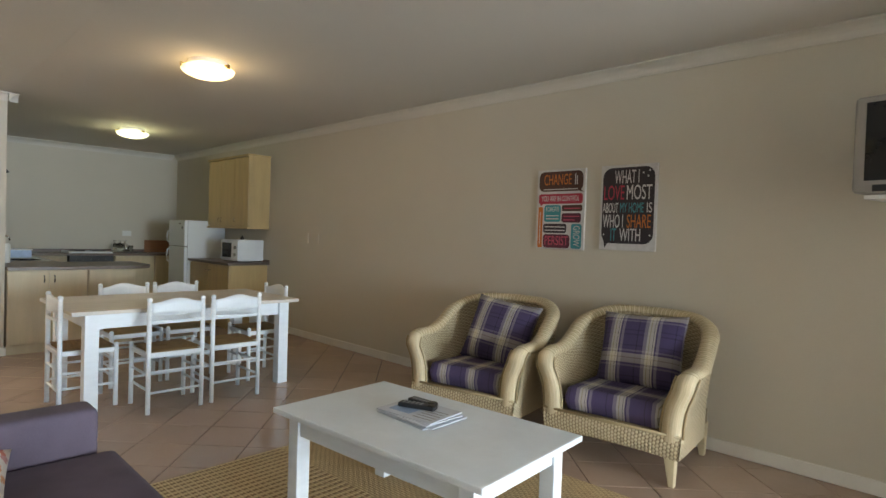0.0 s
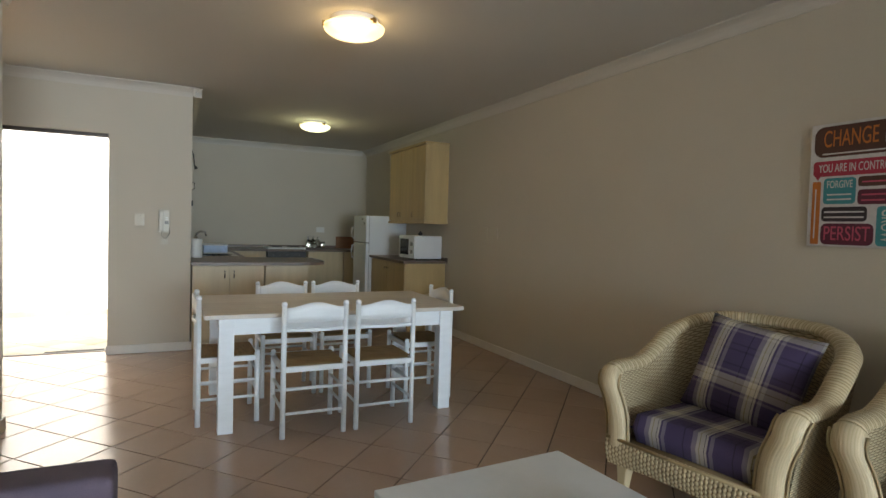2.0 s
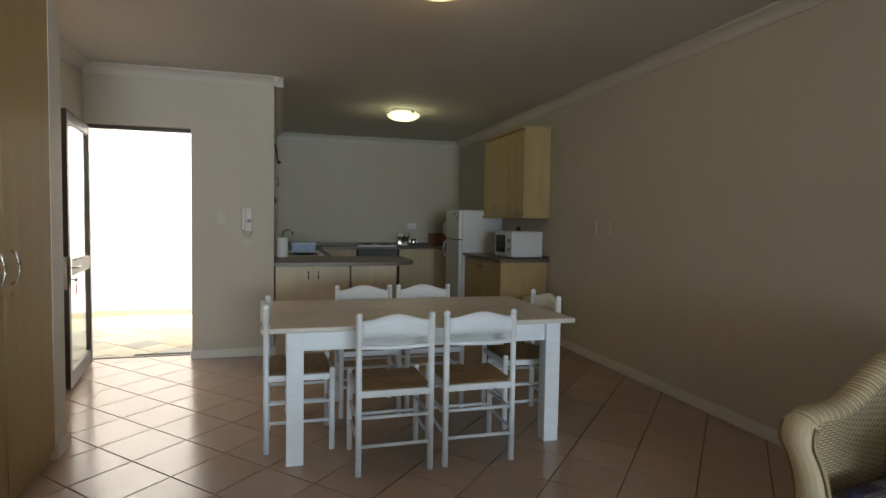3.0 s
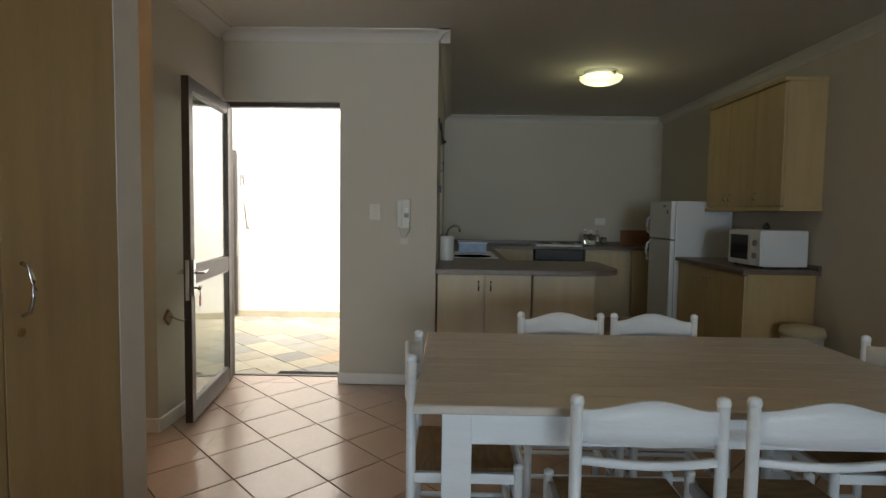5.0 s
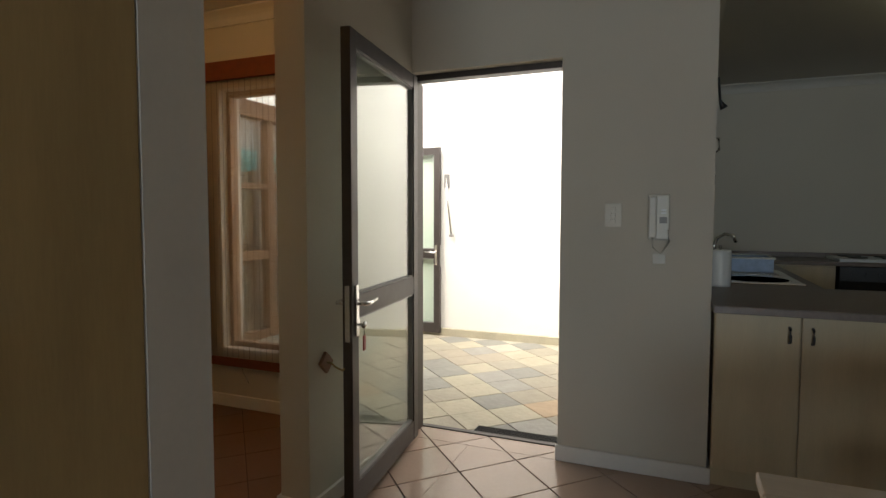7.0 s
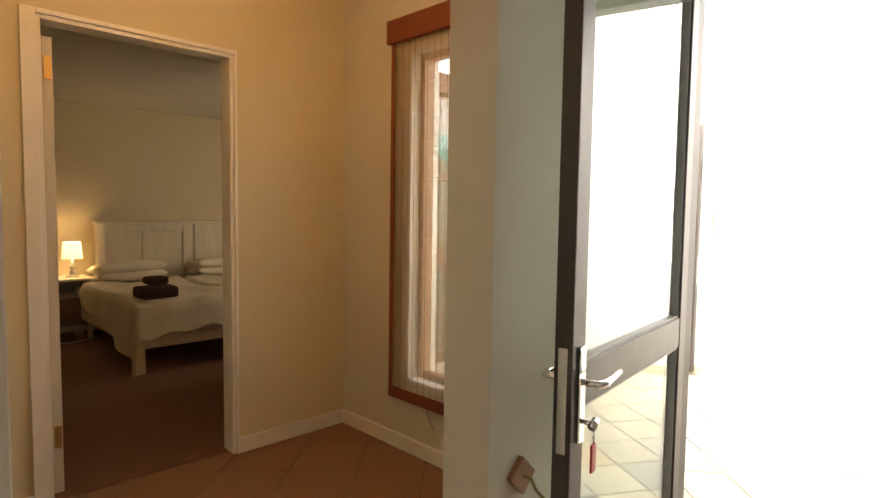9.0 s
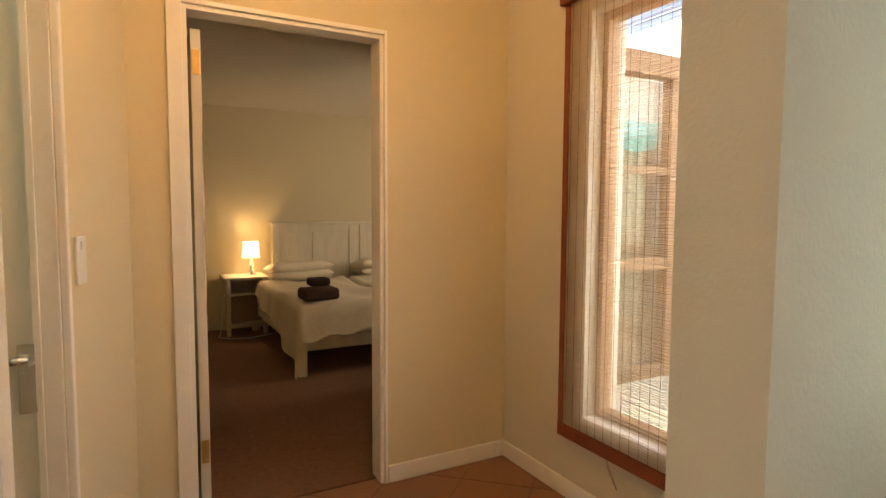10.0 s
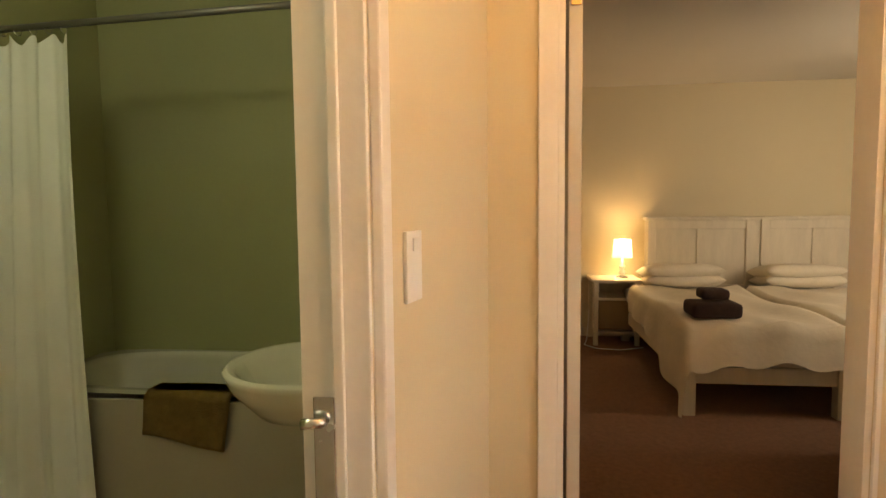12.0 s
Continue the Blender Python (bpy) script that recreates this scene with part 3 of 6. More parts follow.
# timber-framed glazed wing across the courtyard
wing = thing("door_2", (-8.91, -3.2, -0.04), "brown timber-framed glazed screen across the courtyard", "glazed door", kind="structure")
for x in (-0.73, 0.0, 0.83):
    part("post", bx(fresh(), x - 0.05, x + 0.05, -0.05, 0.05, 0.0, 2.36, 0.006), M_SHADETIMBER, wing)
part("beam", bx(fresh(), -0.78, 0.92, -0.07, 0.07, 2.36, 2.53, 0.008), M_SHADETIMBER, wing)
for x0, x1 in ((-0.68, -0.05), (0.05, 0.78)):
    for z0, z1 in ((1.62, 1.68), (0.87, 0.97), (0.0, 0.11)):
        part("rail", bx(fresh(), x0, x1, -0.04, 0.04, z0, z1, 0.006), M_SHADETIMBER, wing)
    part("pane", bx(fresh(), x0, x1, -0.003, 0.003, 0.11, 2.36), M_PANE, wing)
    w = x1 - x0
    bm = grid(fresh(), 30, 8, lambda u, v: (x0 + w * u, -0.10 + 0.012 * math.sin(u * 34 + v), 1.84 + 0.20 * v - 0.035 * math.sin(u * 5 + x0) * (1 - v)))
    part("pelmet", bm, M_TEAL, wing, "teal cloth pelmet", True)
    bm = grid(fresh(), 40, 2, lambda u, v: (x0 + w * u, -0.14 + 0.010 * math.sin(u * 50), 2.0 + 0.36 * v))
    part("net", bm, M_NET, wing, "greyish net curtain", True)
    bm = grid(fresh(), 46, 2, lambda u, v: (x0 + w * u, -0.16 + 0.014 * math.sin(u * 44), 0.06 + 1.84 * v))
    part("curtain", bm, M_BROWNCLOTH, wing, "brown cloth curtain", True)
part("back_board", bx(fresh(), -0.78, 0.80, -0.24, -0.20, 0.0, 2.4, 0.004), M_BROWNCLOTH, wing)
bm = bx(fresh(), -8.08, XW - 0.2, -3.36, -3.16, -0.2, 2.7)
structure("wall_wing", bm, M_PLASTER, "white plastered wall beside the timber screen", "wall")


def glazed_leaf(name, where, rz, label, width, fob=True):
    """An aluminium door leaf, hinged at its origin and running along +x; its outer face looks along +y."""
    d = thing(name, where, label, "door", kind="structure", rz=rz)
    h, s, t = 2.05, 0.068, 0.022
    for x0, x1 in ((0, s), (width - s, width)):
        part("stile", bx(fresh(), x0, x1, -t, t, 0, h, 0.003), M_ALU, d)
    for z0, z1 in ((0, 0.11), (0.835, 0.935), (h - 0.075, h)):
        part("rail", bx(fresh(), s, width - s, -t + 0.002, t - 0.002, z0, z1, 0.003), M_ALU, d)
    for z0, z1 in ((0.11, 0.835), (0.935, h - 0.075)):
        part("pane", bx(fresh(), s, width - s, -0.003, 0.003, z0, z1), M_DOORPANE, d)
        fr = fresh()
        for x in (s, width - s - 0.008):
            bx(fr, x, x + 0.008, -0.014, 0.014, z0, z1)
        bx(fr, s, width - s, -0.014, 0.014, z0, z0 + 0.008)
        bx(fr, s, width - s, -0.014, 0.014, z1 - 0.008, z1)
        part("glazing_bead", fr, M_GREY, d)
    part("lock_plate", bx(fresh(), width - 0.0005, width + 0.002, -0.011, 0.011, 0.74, 0.98), M_STEEL, d)
    for sd in (1, -1):
        hd = part("door_handle", bx(fresh(), width - 0.058, width - 0.028, sd * t, sd * (t + 0.008), 0.76, 0.98, 0.003), M_CHROME, d, "brushed metal handle plate")
        lv = fresh()
        y = sd * (t + 0.045)
        tube(lv, [(width - 0.043, sd * t, 0.90), (width - 0.043, y, 0.90), (width - 0.07, y + sd * 0.006, 0.90), (width - 0.165, y, 0.905)], [0.009, 0.009, 0.009, 0.007])
        part("lever", lv, M_CHROME, hd, "chrome lever", True)
    if fob:
        k = fresh()
        tube(k, [(width - 0.043, t + 0.008, 0.81), (width - 0.043, t + 0.035, 0.81)], 0.006)
        tube(k, [(width - 0.055, t + 0.036, 0.815), (width - 0.031, t + 0.036, 0.805)], 0.010)
        tube(k, [(width - 0.043, t + 0.036, 0.80), (width - 0.043, t + 0.037, 0.765)], 0.002)
        part("key", k, M_STEEL, d, "", True)
        part("key_fob", bx(fresh(), width - 0.056, width - 0.032, t + 0.033, t + 0.039, 0.70, 0.765, 0.003), M_RED, d, "dark red key fob")
    return d


door = glazed_leaf("door_1", (-6.80, -0.437, 0.03), 7.0, "open glazed door in dark bronze aluminium with red key fob", 0.90)
fr = thing("door_frame", (XW - 0.1, 0, 0), "dark bronze aluminium frame of the outer door", "door frame", kind="structure")
part("jamb", bx(fresh(), -0.09, -0.05, 0.372, 0.385, 0.005, 2.12, 0.003), M_ALU, fr)
part("jamb", bx(fresh(), -0.06, 0.06, -0.53, -0.475, 0.005, 2.085, 0.003), M_ALU, fr)
part("head", bx(fresh(), -0.04, 0.04, -0.53, 0.372, 2.085, 2.12, 0.003), M_ALU, fr)
glazed_leaf("door_3", (-9.64, -2.375, 0.0), 90.0, "open glazed aluminium door hooked back against the courtyard wall", 0.92, False)
st = thing("folding_bracket", (-9.70, -1.40, 1.70), "grey metal folding bracket on the courtyard wall", "bracket")
part("plate", bx(fresh(), 0.0, 0.012, -0.03, 0.03, -0.09, 0.06, 0.003), M_GREY, st)
bm = fresh()
tube(bm, [(0.03, 0, 0.02), (0.06, 0.04, -0.3), (0.05, 0.07, -0.6)], 0.012)
part("strut", bm, M_STEEL, st, "", True)
part("foot", bx(fresh(), 0.03, 0.07, 0.05, 0.09, -0.63, -0.60, 0.003), M_GREY, st)
hk = thing("door_hook", (-5.95, -0.475, 0.66), "brass cabin hook on a wooden block holding the door", "door hook")
part("block", bx(fresh(), -0.034, 0.034, 0.0, 0.018, -0.036, 0.036, 0.004, pose(0, 0, 0, 0, 45, 0)), M_BOARD, hk)
bm = fresh()
tube(bm, [(0, 0.018, 0), (0.0, 0.04, 0), (0.03, 0.075, -0.005), (0.055, 0.13, -0.01), (0.06, 0.14, 0.0)], 0.004)
part("hook", bm, M_BRASS, hk, "", True)
dm = thing("door_mat", (-7.05, 0.09, -0.036), "black bristle door mat on the slate outside the door", "door mat")
part("bristle_pad", bx(fresh(), -0.13, 0.0, -0.26, 0.24, 0.0, 0.03, 0.005), M_MAT, dm)
part("border", bx(fresh(), -0.15, 0.0, -0.28, 0.26, 0.0, 0.012, 0.003), M_GREY, dm)

# ---- hall window, blind and doorways ----
w1 = thing("window_1", (XW - 0.1, 0, 0), "tall varnished timber window with clear glass", "window", kind="structure")
for y0, y1 in ((-1.90, -1.868), (-1.45, -1.355), (-0.892, -0.86)):
    part("window_frame", bx(fresh(), -0.035, 0.035, y0, y1, 0.40, 2.14, 0.004), M_TIMBER, w1)
for y0, y1 in ((-1.868, -1.45), (-1.355, -0.892)):
    for z0, z1 in ((0.40, 0.435), (2.10, 2.14)):
        part("window_frame", bx(fresh(), -0.03, 0.03, y0, y1, z0, z1, 0.004), M_TIMBER, w1)
    part("pane", bx(fresh(), -0.003, 0.003, y0, y1, 0.435, 2.10), M_PANE, w1)
part("window_sill", bx(fresh(), 0.036, 0.098, -1.90, -0.86, 0.385, 0.402, 0.003), M_TRIM, w1)
bl = thing("window_blind", (XW + 0.02, 0, 0), "split bamboo window blind with rust brown cloth binding", "blind")
rng = random.Random(4)
verts, faces = [], []
z = 0.345
while z < 2.20:
    hh = 0.0016 + rng.random() * 0.0014
    y0, y1, dx = -2.01, -0.72, rng.uniform(-0.001, 0.001)
    sag = rng.uniform(-0.0012, 0.0012)
    b0 = len(verts)
    for y, s in ((y0, 0), ((y0 + y1) / 2, sag), (y1, 0)):
        for a, c in ((0, 0), (0.002, 0), (0.002, hh), (0, hh)):
            verts.append((a + dx, y, z + c + s))
    for k in range(2):
        for q in range(4):
            r = (q + 1) % 4
            faces.append((b0 + 4 * k + q, b0 + 4 * k + r, b0 + 4 * k + 4 + r, b0 + 4 * k + 4 + q))
    z += hh + 0.0028
me = bpy.data.meshes.new("slats")
me.from_pydata(verts, [], faces)
me.materials.append(M_BAMBOO)
sl = tagged(new("slats", me), kind="stuff")
sl.parent = bl
bm = fresh()
y = -1.99
while y < -0.72:
    bx(bm, 0.0022, 0.0032, y, y + 0.0015, 0.34, 2.21)
    y += 0.047
tagged(part("threads", bm, M_THREAD, bl), kind="stuff")
for y0, y1 in ((-2.035, -2.005), (-0.725, -0.695)):
    part("binding", bx(fresh(), -0.002, 0.006, y0, y1, 0.30, 2.20), M_RUST, bl)
part("hem", bx(fresh(), -0.003, 0.009, -2.035, -0.695, 0.285, 0.345, 0.003), M_RUST, bl)
part("valance", bx(fresh(), -0.003, 0.03, -2.05, -0.68, 2.19, 2.31, 0.004), M_RUST, bl)
bm = fresh()
tube(bm, [(0.012, -1.72 + 0.06 * math.sin(a / 8 * math.pi), 0.285 - 0.09 * math.sin(a / 8 * math.pi) - 0.02 * a / 8) for a in range(9)], 0.0012, 5)
part("cord", bm, M_BLACK, bl)


def architrave(name, x0, x1, y, side, top, label):
    d = thing(name, (0, y, 0), label, "door frame", kind="structure")
    w, t = 0.055, 0.014 * side
    a, b = sorted((0.0, t))
    part("casing", bx(fresh(), x0 - 0.014, x0, a, b, 0, top + 0.02, 0.003), M_TRIM, d)
    part("casing", bx(fresh(), x1, x1 + w, a, b, 0, top + 0.02, 0.003), M_TRIM, d)
    part("casing", bx(fresh(), x0, x1, a, b, top, top + 0.02, 0.003), M_TRIM, d)
    c, e = sorted((-0.001 * side, -0.109 * side))
    part("lining", bx(fresh(), x0, x0 + 0.018, c, e, 0, top, 0.002), M_TRIM, d)
    part("lining", bx(fresh(), x1 - 0.018, x1, c, e, 0, top, 0.002), M_TRIM, d)
    part("lining", bx(fresh(), x0 + 0.018, x1 - 0.018, c, e, top - 0.018, top, 0.002), M_TRIM, d)
    return d


fr = architrave("door_frame", -6.163, -5.33, -2.50, 1, 2.09, "white painted timber frame of the bedroom doorway")
for z in (0.27, 1.90):
    part("hinge", bx(fresh(), -5.402, -5.374, -0.1145, -0.110, z - 0.05, z + 0.05, 0.001), M_BRASS, fr, "brass hinge")
dl = thing("door_4", (-5.368, -2.615, 0.012), "white bedroom door standing open, lever handle", "door", kind="structure")
part("leaf", bx(fresh(), -0.04, 0.0, -0.76, 0.0, 0, 2.02, 0.003), mat("gloss_door_paint", (0.62, 0.57, 0.48), 0.16, var=0.05, scale=4, bump=0.05), dl)
h = part("door_handle", bx(fresh(), -0.046, -0.04, -0.725, -0.69, 0.86, 1.02, 0.002), M_STEEL, dl)
part("lever", tube(fresh(), [(-0.046, -0.70, 0.98), (-0.09, -0.70, 0.98), (-0.095, -0.68, 0.98), (-0.095, -0.59, 0.978)], 0.008), M_STEEL, h, "", True)
# bathroom doorway
fr = thing("door_frame", (-4.98, 0, 0), "white painted timber frame of the bathroom doorway", "door frame", kind="structure")
part("casing", bx(fresh(), -0.02, 0.0, -1.835, -1.765, 0, 2.14, 0.004), M_TRIM, fr)
part("casing", bx(fresh(), -0.02, 0.0, -0.97, -0.90, 0, 2.14, 0.004), M_TRIM, fr)
part("casing", bx(fresh(), -0.02, 0.0, -1.765, -0.97, 2.07, 2.14, 0.004), M_TRIM, fr)
part("lining", bx(fresh(), -0.001, 0.112, -1.76, -1.742, 0, 2.07, 0.002), M_TRIM, fr)
part("lining", bx(fresh(), 0.04, 0.056, -1.742, -1.729, 0, 2.07, 0.002), M_TRIM, fr)
part("lining", bx(fresh(), -0.001, 0.112, -1.742, -0.97, 2.052, 2.07, 0.002), M_TRIM, fr)
dl = thing("door_5", (-4.862, -1.748, 0.012), "white bathroom door swung open against the wall, lever handle", "door", kind="structure")
part("leaf", bx(fresh(), 0.0, 0.76, 0.73, 0.77, 0, 2.03, 0.003), M_TRIM, dl)
hp = part("door_handle", bx(fresh(), 0.053, 0.088, -1.7295, -1.724, 0.81, 0.98, 0.002), M_STEEL, fr, "steel latch plate")
part("lever", tube(fresh(), [(0.07, -1.724, 0.945), (0.072, -1.710, 0.945), (0.085, -1.706, 0.945), (0.10, -1.706, 0.943)], 0.009), M_STEEL, hp, "", True)
sw = thing("light_switch", (-5.008, -1.96, 1.16), "tall white switch plate on the hall wall", "light switch", rz=-13.3)
part("plate", bx(fresh(), -0.009, 0.0, -0.037, 0.037, -0.068, 0.068, 0.003), M_PLASTIC, sw)
part("rocker", bx(fresh(), -0.013, -0.009, -0.012, 0.012, 0.03, 0.055, 0.002), M_PLASTIC, sw)
so = thing("power_socket", (XW, 0.65, 1.31), "cream double socket plate on the wall by the door", "socket")
part("plate", bx(fresh(), 0.0, 0.008, -0.042, 0.042, -0.06, 0.06, 0.003), M_CREAMPLASTIC, so)
for z in (0.03, 0.0, -0.03):
    part("rocker", bx(fresh(), 0.008, 0.012, -0.012, 0.012, z - 0.010, z + 0.010, 0.002), M_CREAMPLASTIC, so)
ph = thing("intercom", (XW, 0.87, 1.24), "cream intercom handset on the wall with curled cord", "intercom")
part("base", bx(fresh(), 0.0, 0.03, -0.055, 0.045, -0.05, 0.17, 0.006), M_CREAMPLASTIC, ph)
bm = fresh()
bx(bm, 0.032, 0.06, -0.05, -0.012, -0.04, 0.16, 0.008)
part("handset", bm, M_CREAMPLASTIC, ph)
part("key_pad", bx(fresh(), 0.03, 0.033, 0.0, 0.035, 0.03, 0.06, 0.001), M_GREY, ph)
for z in (0.075, 0.09):
    part("call_button", bx(fresh(), 0.03, 0.034, 0.008, 0.03, z, z + 0.009, 0.001), M_PLASTIC, ph)
bm = tube(fresh(), [(0.035, -0.03, -0.04), (0.03, -0.03, -0.09), (0.03, 0.01, -0.12), (0.03, 0.045, -0.06), (0.03, 0.04, 0.0)], 0.005)
part("cord", bm, M_CREAMPLASTIC, ph, "", True)
part("junction_plate", bx(fresh(), 0.0, 0.008, -0.03, 0.03, -0.17, -0.12, 0.002), M_CREAMPLASTIC, ph)
for x in (-6.05, -5.825):
    so = thing("power_socket", (x, YN, 1.27), "cream switch plate on the long wall", "switch plate", "switch plates on the long wall")
    part("plate", bx(fresh(), -0.052, 0.052, -0.009, 0.0, -0.06, 0.06, 0.003), M_WALL, so)
    part("rocker", bx(fresh(), -0.015, 0.015, -0.013, -0.009, -0.02, 0.02, 0.002), M_WALL, so)

# ceiling lights
for nm, x, y, m, lab in (("light_dining", -4.17, 1.98, M_BOWLW, "round ceiling light, lit warm frosted glass bowl"), ("light_kitchen", -7.95, 2.58, M_BOWLC, "round ceiling light, lit cool frosted glass bowl")):
    c = thing("ceiling_light", (x, y, CEIL), lab, "ceiling light")
    part("base", lathe(fresh(), [(0.15, 0.0), (0.155, -0.03), (0.14, -0.04)], 32), M_TRIM, c)
    part("bowl", lathe(fresh(), [(0.02 + 0.175 * math.sin(a), -0.055 - 0.070 * math.cos(a)) for a in [i * math.pi / 20 for i in range(11)]] + [(0.18, -0.055)], 32), m, c, "", True)
    for k in range(3):
        a = k * 2.1 + 0.4
        part("clip", bx(fresh(), 0.165, 0.203, -0.012, 0.012, -0.066, -0.035, 0.003, pose(0, 0, 0, 0, 0, math.degrees(a))), M_BRASS, c)

# ---- living room ----


def dining_chair(where, rz, label="white painted ladder-back dining chair with a woven rush seat"):
    """Its back posts stand on the line y = 0, 0.40 wide; the seat runs towards +y."""
    c = thing("dining_chair", where, label, "chair", "chairs round the dining table", rz)
    H = 0.84
    for x in (-0.19, 0.19):
        bm = rod(fresh(), (x, 0, 0), (x, 0, H - 0.02), 0.0165, seg=14)
        lathe(bm, [(0.0165, 0), (0.0185, 0.008), (0.016, 0.02), (0.006, 0.026)], 14, (x, 0, H - 0.026))
        part("leg", bm, M_WHITE, c, "", True)
        bm = rod(fresh(), (x * 1.02, 0.36, 0), (x * 1.02, 0.36, 0.46), 0.0165, seg=14)
        lathe(bm, [(0.0165, 0), (0.016, 0.01), (0.007, 0.016)], 14, (x * 1.02, 0.36, 0.459))
        part("leg", bm, M_WHITE, c, "", True)

    def slat(z0, z1, crest):
        b = fresh()
        for s in (-0.008, 0.008):
            grid(b, 16, 3, lambda u, v: (-0.178 + 0.356 * u, s - 0.028 * math.sin(u * math.pi), z0 + v * (z1 - z0 + crest * math.sin(u * math.pi) ** 2)))
        loops = [e for e in b.edges if e.is_boundary]
        bmesh.ops.bridge_loops(b, edges=loops)
        return b

    part("top_slat", slat(0.715, 0.80, 0.035), M_WHITE, c, "", True)
    part("back_rail", slat(0.655, 0.675, 0.0), M_WHITE, c, "", True)
    for y in (0.0, 0.36):
        part("seat_rail", bx(fresh(), -0.18, 0.18, y - 0.012, y + 0.012, 0.405, 0.44, 0.005), M_WHITE, c)
    for x in (-0.19, 0.19):
        part("seat_rail", bx(fresh(), x - 0.012, x + 0.012, 0.012, 0.348, 0.405, 0.44, 0.005), M_WHITE, c)
    # rush woven in four wedges that sink towards the middle
    bm = fresh()

    def seat(u, v):
        a, b = 2 * u - 1, 2 * v - 1
        k = max(abs(a), abs(b))
        rib = 0.0016 * math.sin(k * 60)
        return (0.185 * a, 0.18 + 0.172 * b, 0.442 + 0.012 * k + rib - 0.004 * (1 - k))

    grid(bm, 40, 40, seat)
    bx(bm, -0.178, 0.178, 0.014, 0.346, 0.425, 0.438)
    part("seat", bm, M_RUSH, c, "woven rush seat", True)
    for z, ys in ((0.30, (0.0,)), (0.20, (0.36,)), (0.15, (0.0,)), (0.33, (0.36,))):
        for y in ys:
            part("stretcher", rod(fresh(), (-0.18, y, z), (0.18, y, z), 0.0095, seg=10), M_WHITE, c, "", True)
    for x in (-0.19, 0.19):
        for z in (0.17, 0.28):
            part("stretcher", rod(fresh(), (x, 0.01, z), (x, 0.35, z), 0.0095, seg=10), M_WHITE, c, "", True)
    return c


first = dining_chair((-4.065, 1.75, 0), 90)
for x, y, rz in ((-4.075, 2.215, 90), (-4.65, 1.10, 0), (-4.70, 2.90, 180), (-5.31, 1.755, -90), (-5.31, 2.20, -90)):
    copy_thing(first, pose(x, y, 0, 0, 0, rz))

tb = thing("dining_table", (-4.745, 1.995, 0), "rectangular white dining table with a limed plank top", "table")
W, L = 1.03, 1.75
n = 9
pw = W / n
me = None
for i in range(n):
    x = -W / 2 + pw * i
    if me is None:
        o = part("plank", bx(fresh(), 0.002, pw - 0.002, -L / 2, L / 2, 0.718, 0.745, 0.004, seg=1), M_TABLE, tb)
        me = o.data
    else:
        o = new("plank", me)
        o.parent = tb
    o.location = (x, 0, 0)
part("core_board", bx(fresh(), -W / 2 + 0.01, W / 2 - 0.01, -L / 2 + 0.01, L / 2 - 0.01, 0.716, 0.736), M_WHITE, tb, "white backing board under the planks")
for sx in (-1, 1):
    for sy in (-1, 1):
        part("leg", bx(fresh(), sx * 0.44 - 0.045, sx * 0.44 + 0.045, sy * 0.745 - 0.045, sy * 0.745 + 0.045, 0, 0.715, 0.004), M_WHITE, tb)
for sx in (-1, 1):
    part("apron", bx(fresh(), sx * 0.45 - 0.012, sx * 0.45 + 0.012, -0.70, 0.70, 0.61, 0.716, 0.003), M_WHITE, tb)
for sy in (-1, 1):
    part("apron", bx(fresh(), -0.395, 0.395, sy * 0.755 - 0.012, sy * 0.755 + 0.012, 0.61, 0.716, 0.003), M_WHITE, tb)

ct = thing("coffee_table", (-1.615, 1.925, 0.012), "low white painted rectangular coffee table on square legs", "coffee table", rz=4.1)
L, W = 1.25, 0.735
part("tabletop", bx(fresh(), -L / 2, L / 2, -W / 2, W / 2, 0.463, 0.49, 0.006), M_WHITE, ct)
for sx in (-1, 1):
    for sy in (-1, 1):
        part("leg", bx(fresh(), sx * 0.52 - 0.036, sx * 0.52 + 0.036, sy * 0.285 - 0.036, sy * 0.285 + 0.036, 0, 0.462, 0.004), M_WHITE, ct)
for sy in (-1, 1):
    part("apron", bx(fresh(), -0.482, 0.482, sy * 0.298 - 0.012, sy * 0.298 + 0.012, 0.37, 0.462, 0.003), M_WHITE, ct)
for sx in (-1, 1):
    part("apron", bx(fresh(), sx * 0.533 - 0.012, sx * 0.533 + 0.012, -0.247, 0.247, 0.37, 0.462, 0.003), M_WHITE, ct)
bm = bx(fresh(), -1.12, 1.12, -0.98, 0.98, 0.0, 0.011, 0.004)
rg = tagged(part("rug", bm, M_JUTE), "natural woven jute rug under the coffee table", "rug")
rg.matrix_world = pose(-1.76, 1.96, 0.0, 0, 0, 2)
ZT = 0.503
fl = thing("folder", (-1.67, 1.965, ZT), "flat stack of printed papers in clear sleeves", "folder", rz=-2)
for i, (dx, dy, rz) in enumerate(((0, 0, 0), (0.022, 0.01, 5), (-0.012, 0.014, -4), (0.008, -0.004, 3), (-0.004, 0.006, 8))):
    part("sheet", bx(fresh(), -0.165, 0.165, -0.118, 0.118, 0.0052 * i, 0.0052 * i + 0.0042, 0, pose(dx, dy, 0, 0, 0, rz)), M_PAPER, fl)
part("print", bx(fresh(), -0.13, 0.0, -0.07, 0.05, 0.0251, 0.0255, 0, pose(0, 0, 0, 0, 0, 8)), M_BLUEINK, fl, "pale blue printed block")
for k in range(5):
    part("text_line", bx(fresh(), 0.03, 0.14, -0.08 + 0.03 * k, -0.073 + 0.03 * k, 0.0251, 0.0255, 0, pose(0, 0, 0, 0, 0, 8)), M_GREY, fl)
